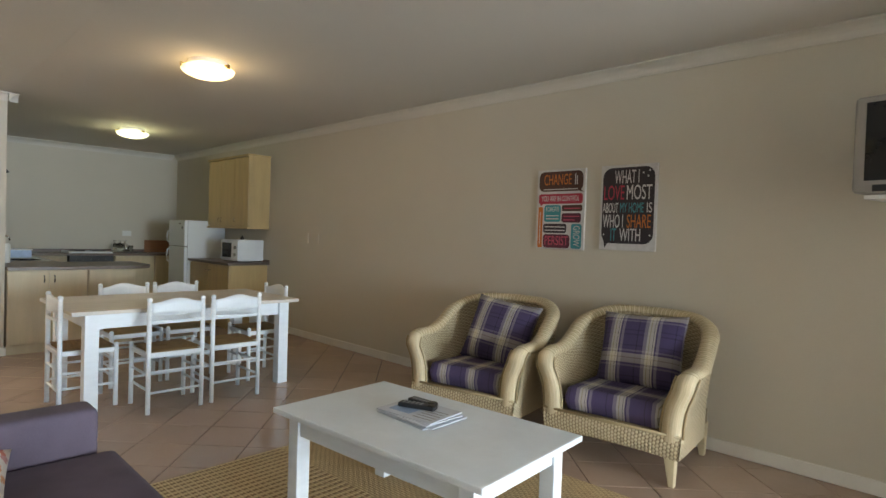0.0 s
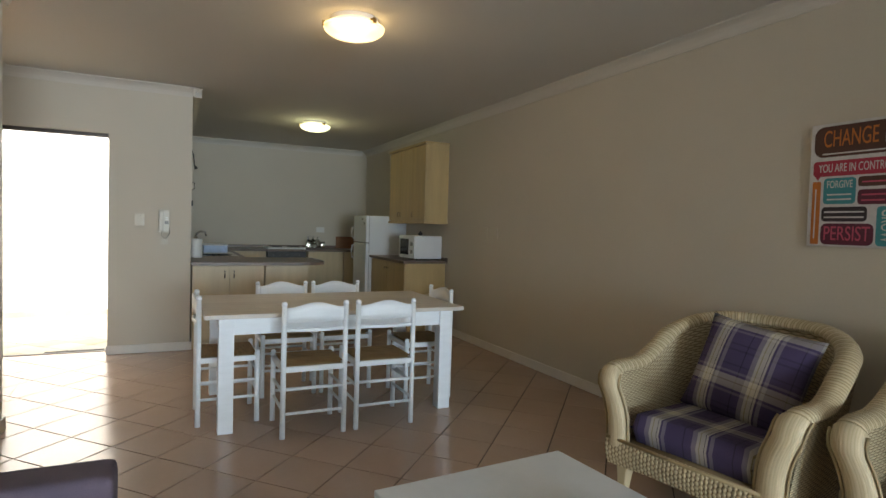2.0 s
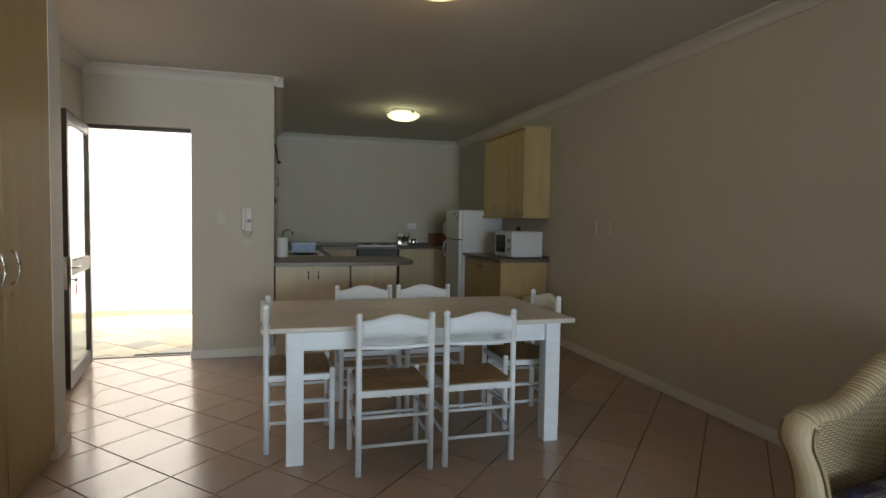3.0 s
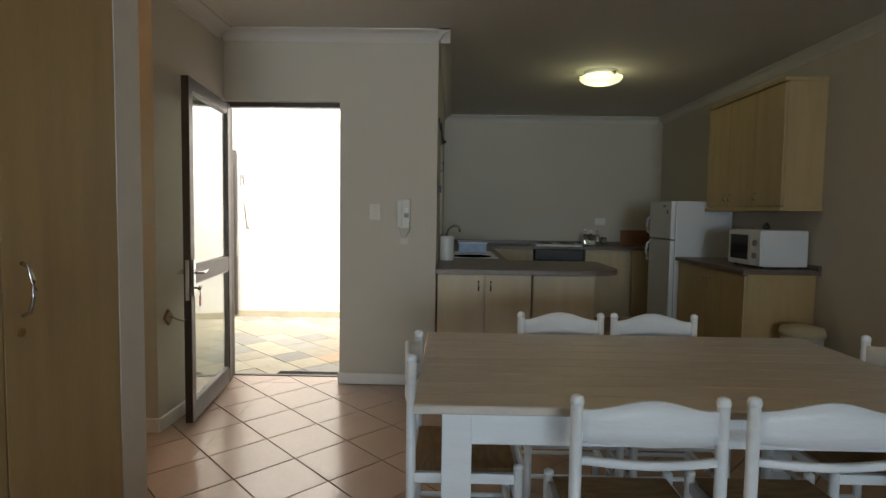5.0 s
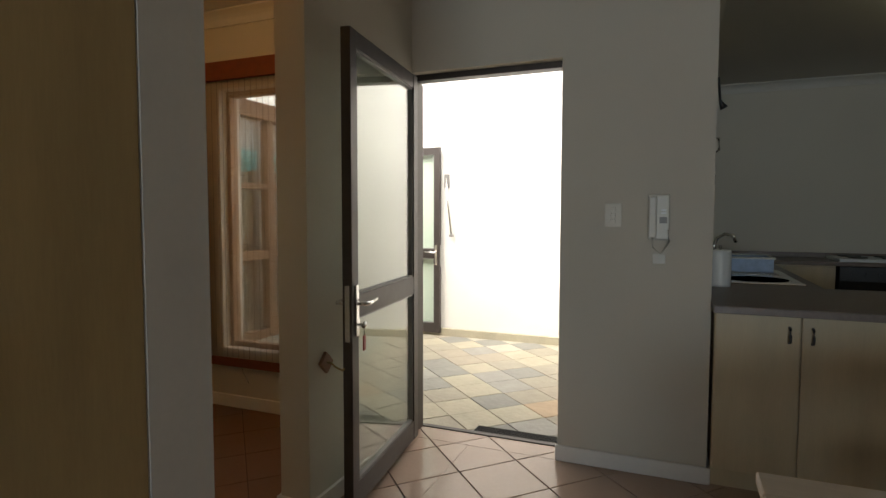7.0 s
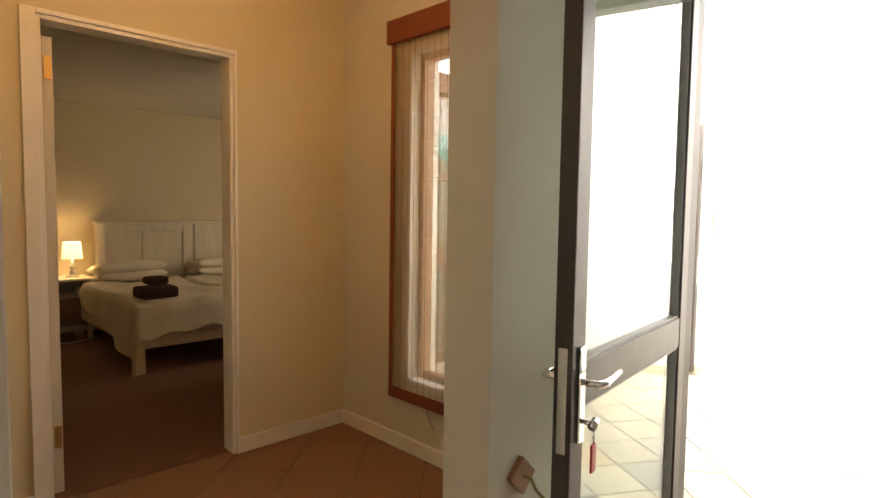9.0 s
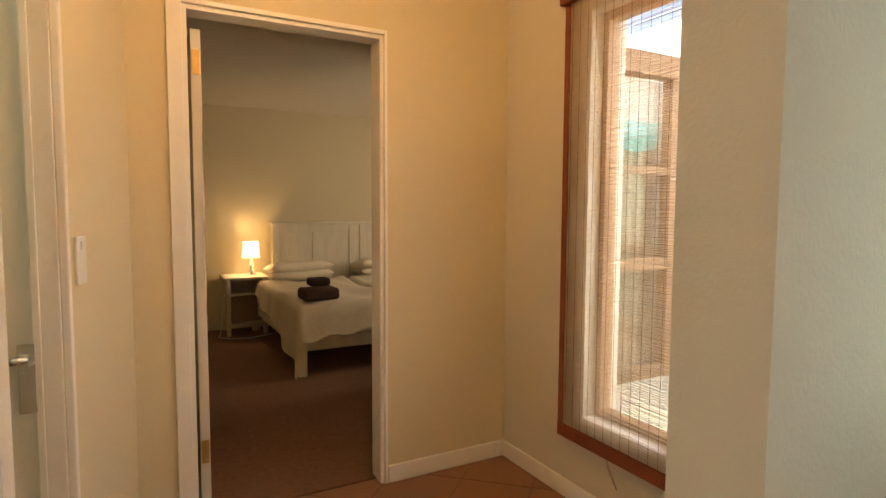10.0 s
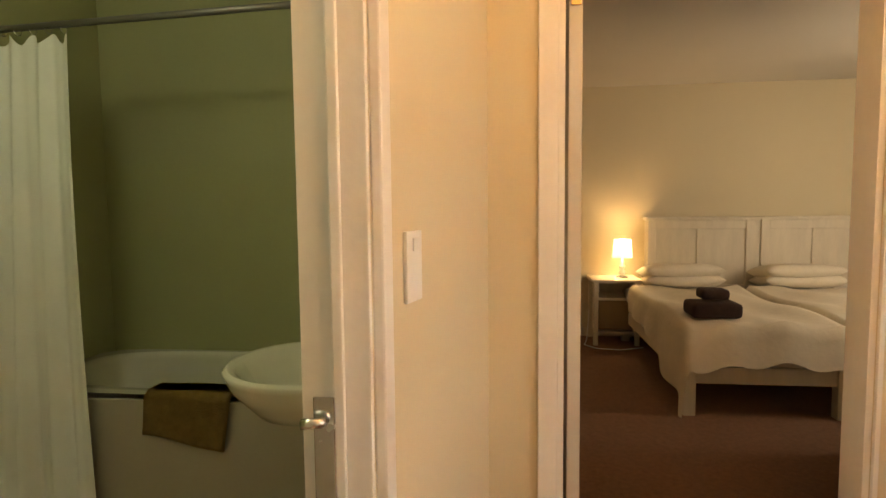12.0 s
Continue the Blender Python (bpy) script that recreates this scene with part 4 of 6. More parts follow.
for (dx, dy, rz, ln) in ((-0.03, 0.02, 22, 0.19), (-0.055, 0.078, 4, 0.16)):
    rc = thing("remote_control", (-1.67 + dx, 1.965 + dy, ZT + 0.0256), "black plastic remote control lying on the papers", "remote control", "remotes on the coffee table", rz)
    bm = bx(fresh(), -ln / 2, ln / 2, -0.025, 0.025, 0.0, 0.022, 0.008, seg=3)
    part("body", bm, M_BLACK, rc)
    part("end_cap", bx(fresh(), ln / 2 - 0.035, ln / 2 - 0.006, -0.02, 0.02, 0.0215, 0.0235, 0.002), M_SCREEN, rc)
    for i in range(5):
        for j in range(3):
            part("button", bx(fresh(), -ln / 2 + 0.02 + 0.022 * i, -ln / 2 + 0.033 + 0.022 * i, -0.016 + 0.012 * j, -0.008 + 0.012 * j, 0.0215, 0.0245, 0.001, seg=1), M_GREY, rc)


def armchair(where, rz, label, tilt, slump):
    """A tub armchair of woven cane; it faces -y, its origin under the middle of the seat."""
    a = thing("armchair", where, label, "armchair", "wicker armchairs", rz)
    hw, dep = 0.352, 0.365

    def plan(u):
        """The inner line of arms and back, from one arm's front round to the other's."""
        if u < 0.28:
            return Vector((-hw, -dep + u / 0.28 * 0.425, 0)), Vector((-1, 0, 0))
        if u > 0.72:
            return Vector((hw, -dep + (1 - u) / 0.28 * 0.425, 0)), Vector((1, 0, 0))
        t = math.pi * (1 - (u - 0.28) / 0.44)
        return Vector((hw * math.cos(t), 0.06 + 0.27 * math.sin(t), 0)), Vector((math.cos(t), math.sin(t), 0)).normalized()

    def crest(u):
        k = min(1.0, max(0.0, (min(u, 1 - u) - 0.10) / 0.33))
        return 0.635 + 0.24 * k * k * (3 - 2 * k)

    def lean(u, z):
        top = 0.075 - 0.02 * math.sin(math.pi * u)
        return top * max(0.0, (z - 0.28) / (crest(u) - 0.28)) ** 1.6

    def shell(u, v):
        p, nrm = plan(u)
        zt = crest(u)
        if v < 0.5:
            z = 0.175 + (zt - 0.175) * v / 0.5
            off = 0.058 + lean(u, z)
        else:
            z = zt - (zt - 0.28) * (v - 0.5) / 0.5
            off = -0.005 + lean(u, z)
        return p + nrm * off + Vector((0, 0, z))

    part("shell", grid(fresh(), 72, 32, shell, lambda u, v: (u * 2.2, v * 1.25)), M_CANE, a, "woven cane sides and back", True)
    # the roll along the top bends down over each arm's front as a broad upright panel
    line = []
    for u0, s in ((0.0, -1), (1.0, 1)):
        top, bend = crest(u0), 0.085
        leg = [(Vector((s * (hw + 0.008 + 0.055 * (k / 12) ** 3), -dep - 0.045 - 0.012 * (k / 12) ** 3, 0.27 + (top - bend - 0.27) * k / 12)), Vector((s, 0, 0))) for k in range(12)]
        for k in range(9):
            g = math.pi / 2 * k / 8
            leg.append((Vector((s * (hw + 0.063 + 0.018 * k / 8), -dep - 0.057 + bend * (1 - math.cos(g)), top - bend + bend * math.sin(g) + 0.006)), Vector((s, 0, 0))))
        line.append(leg)
    mid = []
    for i in range(4, 77):
        u = i / 80
        p, nrm = plan(u)
        mid.append((p + nrm * (0.087 - 0.03 * math.sin(math.pi * u) ** 2) + Vector((0, 0, crest(u) + 0.006)), nrm))
    path = line[0] + mid + line[1][::-1]
    n0 = len(path) - 1
    run = [0.0]
    for i in range(n0):
        run.append(run[-1] + (path[i + 1][0] - path[i][0]).length)

    def sweep(i0, i1, wide, thick, along):
        def fn(u, v):
            i = min(i1, max(i0, round(i0 + u * (i1 - i0))))
            p, side = path[i]
            tan = (path[min(n0, i + 1)][0] - path[max(0, i - 1)][0]).normalized()
            up = side.cross(tan)
            if up.z < -0.2 or (abs(up.z) <= 0.2 and up.y > 0):
                up = -up
            t = v * 2 * math.pi
            c, d = math.cos(t), math.sin(t)
            return p + side * (wide * math.copysign(abs(c) ** 0.8, c)) + up * (thick * d - 0.25 * wide * c * c)

        def uvs(u, v):
            s = run[min(i1, max(i0, round(i0 + u * (i1 - i0))))]
            return (s, v * 0.26) if along else (v * 0.26, s)
        return grid(fresh(), i1 - i0, 14, fn, uvs)

    def edge(i0, i1, w):
        return [path[i][0] + path[i][1] * w for i in range(i0, i1, 2)]

    nl = len(line[0])
    part("rim", sweep(nl - 5, n0 - nl + 5, 0.052, 0.026, False), M_CANEWRAP, a, "wrapped cane roll along arms and back", True)
    for i0, i1 in ((0, nl - 4), (n0 - nl + 4, n0)):
        part("arm_front", sweep(i0, i1, 0.060, 0.028, True), M_CANEPALE, a, "upright panel of split cane", True)
        b = fresh()
        for w in (-0.062, 0.062):
            tube(b, edge(i0, i1 + 1, w), 0.006, 6)
        part("braid", b, M_CANEWRAP, a, "twisted cane edging", True)

    def skirt_fn(u, v):
        x = (-hw - 0.064 + (2 * hw + 0.128) * u) * (1 - 0.03 * v)
        return (x, -dep - 0.058 - 0.014 * math.sin(v * math.pi), 0.31 - v * (0.31 - 0.172 - 0.016 * math.sin(u * math.pi)))

    b = grid(fresh(), 24, 8, skirt_fn, lambda u, v: (v * 0.30, u * 0.62))
    bx(b, -hw - 0.02, hw + 0.02, -dep - 0.05, 0.30, 0.18, 0.30)
    part("seat_base", b, M_CANE, a, "ribbed cane skirt under the cushion", True)
    for s in (-1, 1):
        def side_skirt(u, v, s=s):
            return (s * (hw + 0.064 - 0.010 * v), -dep - 0.058 + 0.07 * u, 0.31 - v * 0.138)
        part("side_skirt", grid(fresh(), 3, 6, side_skirt, lambda u, v: (v * 0.30, u * 0.06)), M_CANE, a, "", True)
    part("band", tube(fresh(), [(-hw - 0.058, -dep - 0.062, 0.305), (0, -dep - 0.066, 0.302), (hw + 0.058, -dep - 0.062, 0.305)], 0.009, 8), M_CANEWRAP, a, "", True)
    for x in (-hw + 0.01, hw - 0.01):
        for y in (-dep + 0.01, 0.28):
            b = fresh()
            lo = [b.verts.new((x * 1.04 + dx * 0.017, y + dy * 0.017, 0.0)) for dx, dy in ((-1, -1), (1, -1), (1, 1), (-1, 1))]
            hi = [b.verts.new((x + dx * 0.036, y + dy * 0.036, 0.215)) for dx, dy in ((-1, -1), (1, -1), (1, 1), (-1, 1))]
            for k in range(4):
                b.faces.new((lo[k], lo[(k + 1) % 4], hi[(k + 1) % 4], hi[k]))
            b.faces.new(lo[::-1])
            b.faces.new(hi)
            bmesh.ops.bevel(b, geom=b.edges[:], offset=0.005, segments=1, affect="EDGES")
            part("leg", b, M_CANEPALE, a, "short tapered wooden leg")
    b = cushion(fresh(), 0.605, 0.67, 0.145, 0.13, 26, 16)
    o = part("seat_cushion", b, M_PLAID, a, "tartan seat cushion, violet and cream", True)
    o.matrix_local = pose(0, -0.075, 0.378)
    b = cushion(fresh(), 0.56, 0.50, 0.17, 0.5, 18, 3)
    o = part("back_cushion", b, M_PLAID, a, "tartan scatter cushion, violet and cream", True)
    o.matrix_local = pose(slump, 0.055, 0.650, 68, 0, 0) @ pose(0, 0, 0, 0, 0, tilt)
    return a


armchair((-2.41, 3.40, 0), 9.5, "cane tub armchair with tartan cushions, scatter cushion slumped sideways", -7, 0.03)
armchair((-1.395, 3.60, 0), 6, "cane tub armchair with tartan cushions, beside the wall", 2, 0.015)

sf = thing("sofa", (-1.62, 0.38, 0), "plum grey suede two-seat sofa with a floral cushion", "sofa")
part("base", bx(fresh(), -0.86, 0.86, -0.44, 0.40, 0.06, 0.26, 0.03, seg=3), M_SUEDE, sf, "", True)
part("backrest", bx(fresh(), -0.86, 0.86, -0.46, -0.22, 0.20, 0.80, 0.06, seg=4), M_SUEDE, sf, "", True)
for s in (-1, 1):
    part("armrest", bx(fresh(), s * 0.80 - 0.085, s * 0.80 + 0.085, -0.44, 0.43, 0.06, 0.605, 0.035, seg=4), M_SUEDE, sf, "", True)
    b = bx(fresh(), -0.35, 0.35, -0.32, 0.34, -0.085, 0.085, 0.05, seg=4)
    bmesh.ops.subdivide_edges(b, edges=b.edges, cuts=1)
    o = part("seat_cushion", b, M_SUEDE, sf, "", True)
    o.matrix_local = pose(s * 0.357, 0.15, 0.352)
for x in (-0.78, 0.78):
    for y in (-0.38, 0.36):
        part("foot", rod(fresh(), (x, y, 0), (x, y, 0.07), 0.025, 0.03), M_BLACK, sf)
cu = part("scatter_cushion", cushion(fresh(), 0.42, 0.42, 0.14, 0.45), M_FLORAL, None, "", True)
tagged(cu, "pale cotton scatter cushion with a faded floral print on the sofa", "cushion")
cu.matrix_world = pose(-2.07, 0.27, 0.47, 20, 0, 80)


def blob(bm, x0, x1, z0, z1, y, r=0.02, th=0.0008):
    """A rounded panel on an upright board, proud by th."""
    pts = []
    for cx, cz, a0 in ((x1 - r, z1 - r, 0), (x0 + r, z1 - r, 90), (x0 + r, z0 + r, 180), (x1 - r, z0 + r, 270)):
        for k in range(6):
            a = radians(a0 + 18 * k)
            pts.append((cx + r * math.cos(a), cz + r * math.sin(a)))
    f = bm.faces.new([bm.verts.new((x, y, z)) for x, z in pts])
    ex = bmesh.ops.extrude_face_region(bm, geom=[f])
    bmesh.ops.translate(bm, vec=(0, -th, 0), verts=[v for v in ex["geom"] if isinstance(v, bmesh.types.BMVert)])
    return bm


def tail(bm, pts, y, th=0.0008):
    f = bm.faces.new([bm.verts.new((x, y, z)) for x, z in pts])
    ex = bmesh.ops.extrude_face_region(bm, geom=[f])
    bmesh.ops.translate(bm, vec=(0, -th, 0), verts=[v for v in ex["geom"] if isinstance(v, bmesh.types.BMVert)])
    return bm


# two canvas prints
p1 = thing("poster", (-2.287, YN, 1.595), "white canvas print with coloured speech bubbles and mottoes", "poster", "mottoes on the long wall")
part("canvas", bx(fresh(), -0.235, 0.235, -0.022, 0.0, -0.32, 0.32, 0.002, seg=1), INK["white"], p1)
Y0, Y1 = -0.0221, -0.0236
for nm, x0, x1, z0, z1, r, ink in (("bubble", -0.215, 0.215, 0.145, 0.305, 0.05, "brown"), ("bubble", -0.215, 0.215, 0.045, 0.125, 0.02, "crimson"), ("bubble", -0.155, 0.01, -0.10, 0.035, 0.02, "teal"), ("bubble", 0.02, 0.215, -0.015, 0.035, 0.015, "brown"), ("bubble", 0.02, 0.205, -0.105, -0.03, 0.02, "maroon"), ("bubble", -0.16, 0.07, -0.19, -0.115, 0.02, "black"), ("bubble", -0.16, 0.105, -0.31, -0.20, 0.03, "maroon"), ("bubble", 0.115, 0.215, -0.31, -0.115, 0.02, "teal"), ("strip", -0.215, -0.17, -0.31, 0.02, 0.008, "orange")):
    part(nm, blob(fresh(), x0, x1, z0, z1, Y0, r), INK[ink], p1)
part("bubble_tail", tail(fresh(), [(0.19, 0.16), (0.225, 0.135), (0.16, 0.15)], Y0), INK["brown"], p1)
part("bubble_tail", tail(fresh(), [(-0.21, 0.06), (-0.19, 0.025), (-0.17, 0.05)], Y0), INK["crimson"], p1)
for text, size, x, z, ink, width, spin in (("CHANGE", 0.10, -0.03, 0.235, "orange", 0.27, 0), ("YOU ARE IN CONTROL", 0.05, 0, 0.085, "white", 0.37, 0), ("FORGIVE", 0.045, -0.072, 0.0, "white", 0.13, 0), ("PERSIST", 0.085, -0.028, -0.255, "pink", 0.23, 0), ("GROW", 0.07, 0.165, -0.21, "white", 0.16, -90)):
    lettering("lettering", text, size, (x, Y1, z), 0, INK[ink], p1, width, spin)
for x0, x1, z0, z1 in ((-0.17, 0.17, 0.158, 0.165), (-0.135, -0.01, -0.055, -0.047), (-0.135, -0.01, -0.08, -0.072), (0.04, 0.195, 0.004, 0.012), (0.04, 0.19, -0.06, -0.052), (0.04, 0.15, -0.088, -0.080), (-0.145, 0.055, -0.145, -0.137), (-0.145, 0.055, -0.172, -0.164), (-0.199, -0.192, -0.28, -0.02), (0.138, 0.146, 0.195, 0.285), (0.155, 0.163, 0.195, 0.265)):
    part("text_bar", bx(fresh(), x0, x1, Y1, Y1 + 0.0005, z0, z1), INK["pink" if x0 == 0.04 else "white"], p1)
p2 = thing("poster", (-1.711, YN, 1.603), "white canvas print with black speech bubble and motto", "poster", "mottoes on the long wall")
part("canvas", bx(fresh(), -0.23, 0.23, -0.022, 0.0, -0.315, 0.315, 0.002, seg=1), INK["white"], p2)
part("bubble", blob(fresh(), -0.212, 0.212, -0.265, 0.295, Y0, 0.075), INK["black"], p2)
part("bubble_tail", tail(fresh(), [(-0.14, -0.24), (-0.18, -0.30), (-0.20, -0.21)], Y0), INK["black"], p2)
for text, x, z, ink, width, size in (("WHAT I", -0.01, 0.22, "white", 0.20, 0.115), ("LOVE", -0.115, 0.105, "crimson", 0.17, 0.125), ("MOST", 0.09, 0.105, "white", 0.20, 0.125), ("ABOUT", -0.14, -0.005, "white", 0.13, 0.085), ("MY HOME", 0.035, -0.005, "teal", 0.19, 0.085), ("IS", 0.175, -0.005, "white", 0.04, 0.085), ("WHO I", -0.115, -0.105, "white", 0.17, 0.115), ("SHARE", 0.095, -0.105, "orange", 0.19, 0.115), ("IT", -0.11, -0.205, "teal", 0.045, 0.11), ("WITH", 0.03, -0.205, "white", 0.17, 0.11)):
    lettering("lettering", text, size, (x, Y1, z), 0, INK[ink], p2, width)
for x, z in ((0.12, 0.25), (0.16, 0.225), (-0.19, -0.20), (0.185, -0.2), (0.17, 0.265)):
    part("fleck", bx(fresh(), x - 0.006, x + 0.006, Y1, Y1 + 0.0005, z - 0.006, z + 0.006), INK["white"], p2)

p1.scale = (0.95, 1, 1)
p2.scale = (0.95, 1, 1)

tv = thing("television", (0.045, 3.58, 1.845), "grey tube television on a white wall bracket", "television", rz=-12)
bm = bx(fresh(), -0.29, 0.29, -0.20, -0.02, -0.23, 0.23, 0.03, seg=3)
part("casing", bm, mat("silver_plastic", (0.30, 0.28, 0.26), 0.4, var=0.05, bump=0.02), tv)
bm = fresh()
f0 = [bm.verts.new(p) for p in ((-0.25, -0.02, -0.19), (0.25, -0.02, -0.19), (0.25, -0.02, 0.2), (-0.25, -0.02, 0.2))]
f1 = [bm.verts.new(p) for p in ((-0.15, 0.22, -0.12), (0.15, 0.22, -0.12), (0.15, 0.22, 0.12), (-0.15, 0.22, 0.12))]
for k in range(4):
    bm.faces.new((f0[k], f0[(k + 1) % 4], f1[(k + 1) % 4], f1[k]))
bm.faces.new(f1)
part("tube_housing", bm, M_GREY, tv)
part("screen", grid(fresh(), 10, 8, lambda u, v: (-0.235 + 0.47 * u, -0.203 - 0.015 * (1 - (2 * u - 1) ** 2) * (1 - (2 * v - 1) ** 2), -0.17 + 0.365 * v)), M_SCREEN, tv, "dark curved screen", True)
part("control_strip", bx(fresh(), -0.2, 0.2, -0.206, -0.198, -0.222, -0.19, 0.003), M_BLACK, tv)
part("bracket_shelf", bx(fresh(), -0.24, 0.24, -0.18, 0.2, -0.255, -0.235, 0.004), M_PLASTIC, tv, "white bracket shelf")
part("bracket_arm", rod(fresh(), (0.0, 0.1, -0.262), (-0.092, 0.44, -0.262), 0.02), M_PLASTIC, tv)
part("wall_plate", bx(fresh(), -0.06, 0.06, -0.012, 0.0, -0.34, -0.18, 0.003, pose(-0.098, 0.469, 0, 0, 0, 12) @ pose(0, 0.001, 0)), M_PLASTIC, tv)

# built-in cupboards beside the hall
for i, (x0, x1, hs) in enumerate(((-4.64, -4.105, 1), (-4.105, -3.53, -1))):
    c = thing("cupboard", ((x0 + x1) / 2, 0.0, 0), "tall maple veneer built-in cupboard with bowed steel handle", "cupboard", "built-in cupboards")
    w = (x1 - x0) / 2
    part("body", bx(fresh(), -w + 0.001, w - 0.001, -0.34, -0.004, 0.0, CEIL - 0.001), M_MAPLE, c)
    d = part("door", bx(fresh(), -w + 0.003, w - 0.003, -0.002, 0.018, 0.06, CEIL - 0.09, 0.002), M_MAPLE, c)
    hx = hs * (w - 0.07)
    hb = fresh()
    tube(hb, [(hx, 0.018, 1.00), (hx - 0.0 * hs, 0.04, 1.01), (hx, 0.052, 1.05), (hx, 0.056, 1.075), (hx, 0.052, 1.10), (hx, 0.04, 1.14), (hx, 0.018, 1.15)], 0.006)
    part("handle", hb, M_STEEL, d, "bowed steel handle", True)
    part("lock", rod(fresh(), (hx + 0.01 * hs, 0.016, 0.955), (hx + 0.01 * hs, 0.026, 0.955), 0.012), M_BRASS, d)
    part("plinth", bx(fresh(), -w + 0.002, w - 0.002, -0.05, 0.0, 0.0, 0.058), M_MAPLE, c)

# ---- kitchen ----


def cabinet(where, rz, w, d, doors, label, top=0.865, plinth=0.10, material=None, knob="bar", group="kitchen base units"):
    """A base unit: its front looks along +y, its origin at the middle of the front at floor level."""
    material = material or M_MAPLEPALE
    c = thing("cabinet", where, label, "cabinet", group, rz)
    part("body", bx(fresh(), -w / 2, w / 2, -d, -0.02, plinth, top, 0.001, seg=1), material, c)
    part("plinth", bx(fresh(), -w / 2, w / 2, -d, -0.06, 0.0, plinth), material, c)
    dw = w / doors
    for i in range(doors):
        x0 = -w / 2 + dw * i
        dr = part("door", bx(fresh(), x0 + 0.004, x0 + dw - 0.004, -0.019, 0.0, plinth + 0.005, top - 0.012, 0.003), material, c)
        hx = x0 + (dw - 0.045 if i % 2 == 0 else 0.045)
        if knob == "bar":
            part("handle", tube(fresh(), [(hx, 0.0, top - 0.13), (hx, 0.022, top - 0.125), (hx, 0.026, top - 0.095), (hx, 0.022, top - 0.065), (hx, 0.0, top - 0.06)], 0.006), M_BLACK, dr, "dark metal handle", True)
        elif knob == "bow":
            part("handle", tube(fresh(), [(hx - 0.03, 0.0, top - 0.09), (hx - 0.022, 0.02, top - 0.092), (hx, 0.026, top - 0.10), (hx + 0.022, 0.02, top - 0.092), (hx + 0.03, 0.0, top - 0.09)], 0.005), M_STEEL, dr, "bowed steel handle", True)
    return c


# peninsula towards the dining table: its fronts face +x
cabinet((-6.80, 1.475, 0), -90, 0.70, 0.62, 2, "pale maple two-door base unit under the peninsula worktop")
cabinet((-6.80, 2.065, 0), -90, 0.46, 0.62, 1, "pale maple end panel unit under the peninsula worktop", knob="")
# worktop of the peninsula and sink run, with a rounded nose
bm = fresh()
out = [(-6.69, YK + 0.002), (-6.69, 2.20)]
for k in range(1, 10):
    a = radians(10 * k)
    out.append((-7.02 + 0.33 * math.cos(a) ** 0.75, 2.20 + 0.29 * math.sin(a) ** 0.75))
out += [(-7.58, 2.49), (-7.58, 1.72), (-9.78, 1.72), (-9.78, YK + 0.002)]
f = bm.faces.new([bm.verts.new((x, y, 0.868)) for x, y in out])
ex = bmesh.ops.extrude_face_region(bm, geom=[f])
bmesh.ops.translate(bm, vec=(0, 0, 0.034), verts=[v for v in ex["geom"] if isinstance(v, bmesh.types.BMVert)])
wt = thing("worktop", (0, 0, 0), "brown speckled laminate worktop of the peninsula and sink run", "worktop", "kitchen worktops")
part("slab", bm, M_CTOP, wt)
part("edge_strip", bx(fresh(), -6.691, -6.686, YK + 0.004, 2.20, 0.870, 0.900, 0.002, seg=1), M_CTOP, wt)
bm = fresh()
bx(bm, XK + 0.002, -9.78, YK + 0.002, YN - 0.002, 0.868, 0.902, 0.006)
wt = thing("worktop", (0, 0, 0), "brown laminate worktop along the back wall with upstand", "worktop", "kitchen worktops")
part("slab", bm, M_CTOP, wt)
part("upstand", bx(fresh(), XK + 0.002, XK + 0.022, YK + 0.002, YN - 0.002, 0.902, 0.95, 0.003), M_CTOP, wt)
cabinet((-9.82, 1.98, 0), -90, 0.58, 0.56, 1, "pale maple base unit beside the oven", knob="")
cabinet((-9.82, 3.22, 0), -90, 0.58, 0.56, 1, "pale maple base unit beside the oven", knob="")
cabinet((-9.82, 3.785, 0), -90, 0.53, 0.56, 1, "pale maple corner base unit", knob="")
cabinet((-9.0, 1.68, 0), 0, 1.1, 0.55, 2, "pale maple two-door base unit under the sink")
cabinet((-8.05, 1.68, 0), 0, 0.72, 0.55, 2, "pale maple two-door base unit beside the sink")
ov = thing("oven", (-9.81, 2.59, 0), "black built-in oven under the hob", "oven")
part("body", bx(fresh(), -0.55, 0.0, -0.30, 0.30, 0.10, 0.865, 0.003), M_BLACK, ov)
part("control_panel", bx(fresh(), 0.0, 0.012, -0.30, 0.30, 0.75, 0.862, 0.002), M_BLACK, ov)
part("door", bx(fresh(), 0.0, 0.02, -0.295, 0.295, 0.14, 0.735, 0.004), M_SCREEN, ov)
for k in range(5):
    part("knob", rod(fresh(), (0.012, -0.2 + 0.1 * k, 0.80), (0.03, -0.2 + 0.1 * k, 0.80), 0.015), M_BLACK, ov)
hb = thing("hob", (-10.08, 2.59, 0.902), "white enamel hob with four black plates", "hob")
part("tray", bx(fresh(), -0.25, 0.25, -0.30, 0.30, 0.0, 0.028, 0.008), M_ENAMEL, hb)
for x, y, r in ((-0.12, -0.14, 0.09), (-0.12, 0.13, 0.075), (0.11, -0.13, 0.075), (0.11, 0.14, 0.09)):
    part("plate", lathe(fresh(), [(r, 0.028), (r, 0.038), (r - 0.01, 0.041), (0.02, 0.040)], 24, (x, y, 0)), M_BLACK, hb)
bd = tagged(part("chopping_board", bx(fresh(), XK + 0.024, XK + 0.045, 3.52, 3.94, 0.953, 1.16, 0.004), M_BOARD), "reddish wooden chopping board leaning on the wall", "chopping board")
bd.location = (0.0, 0, -0.05)
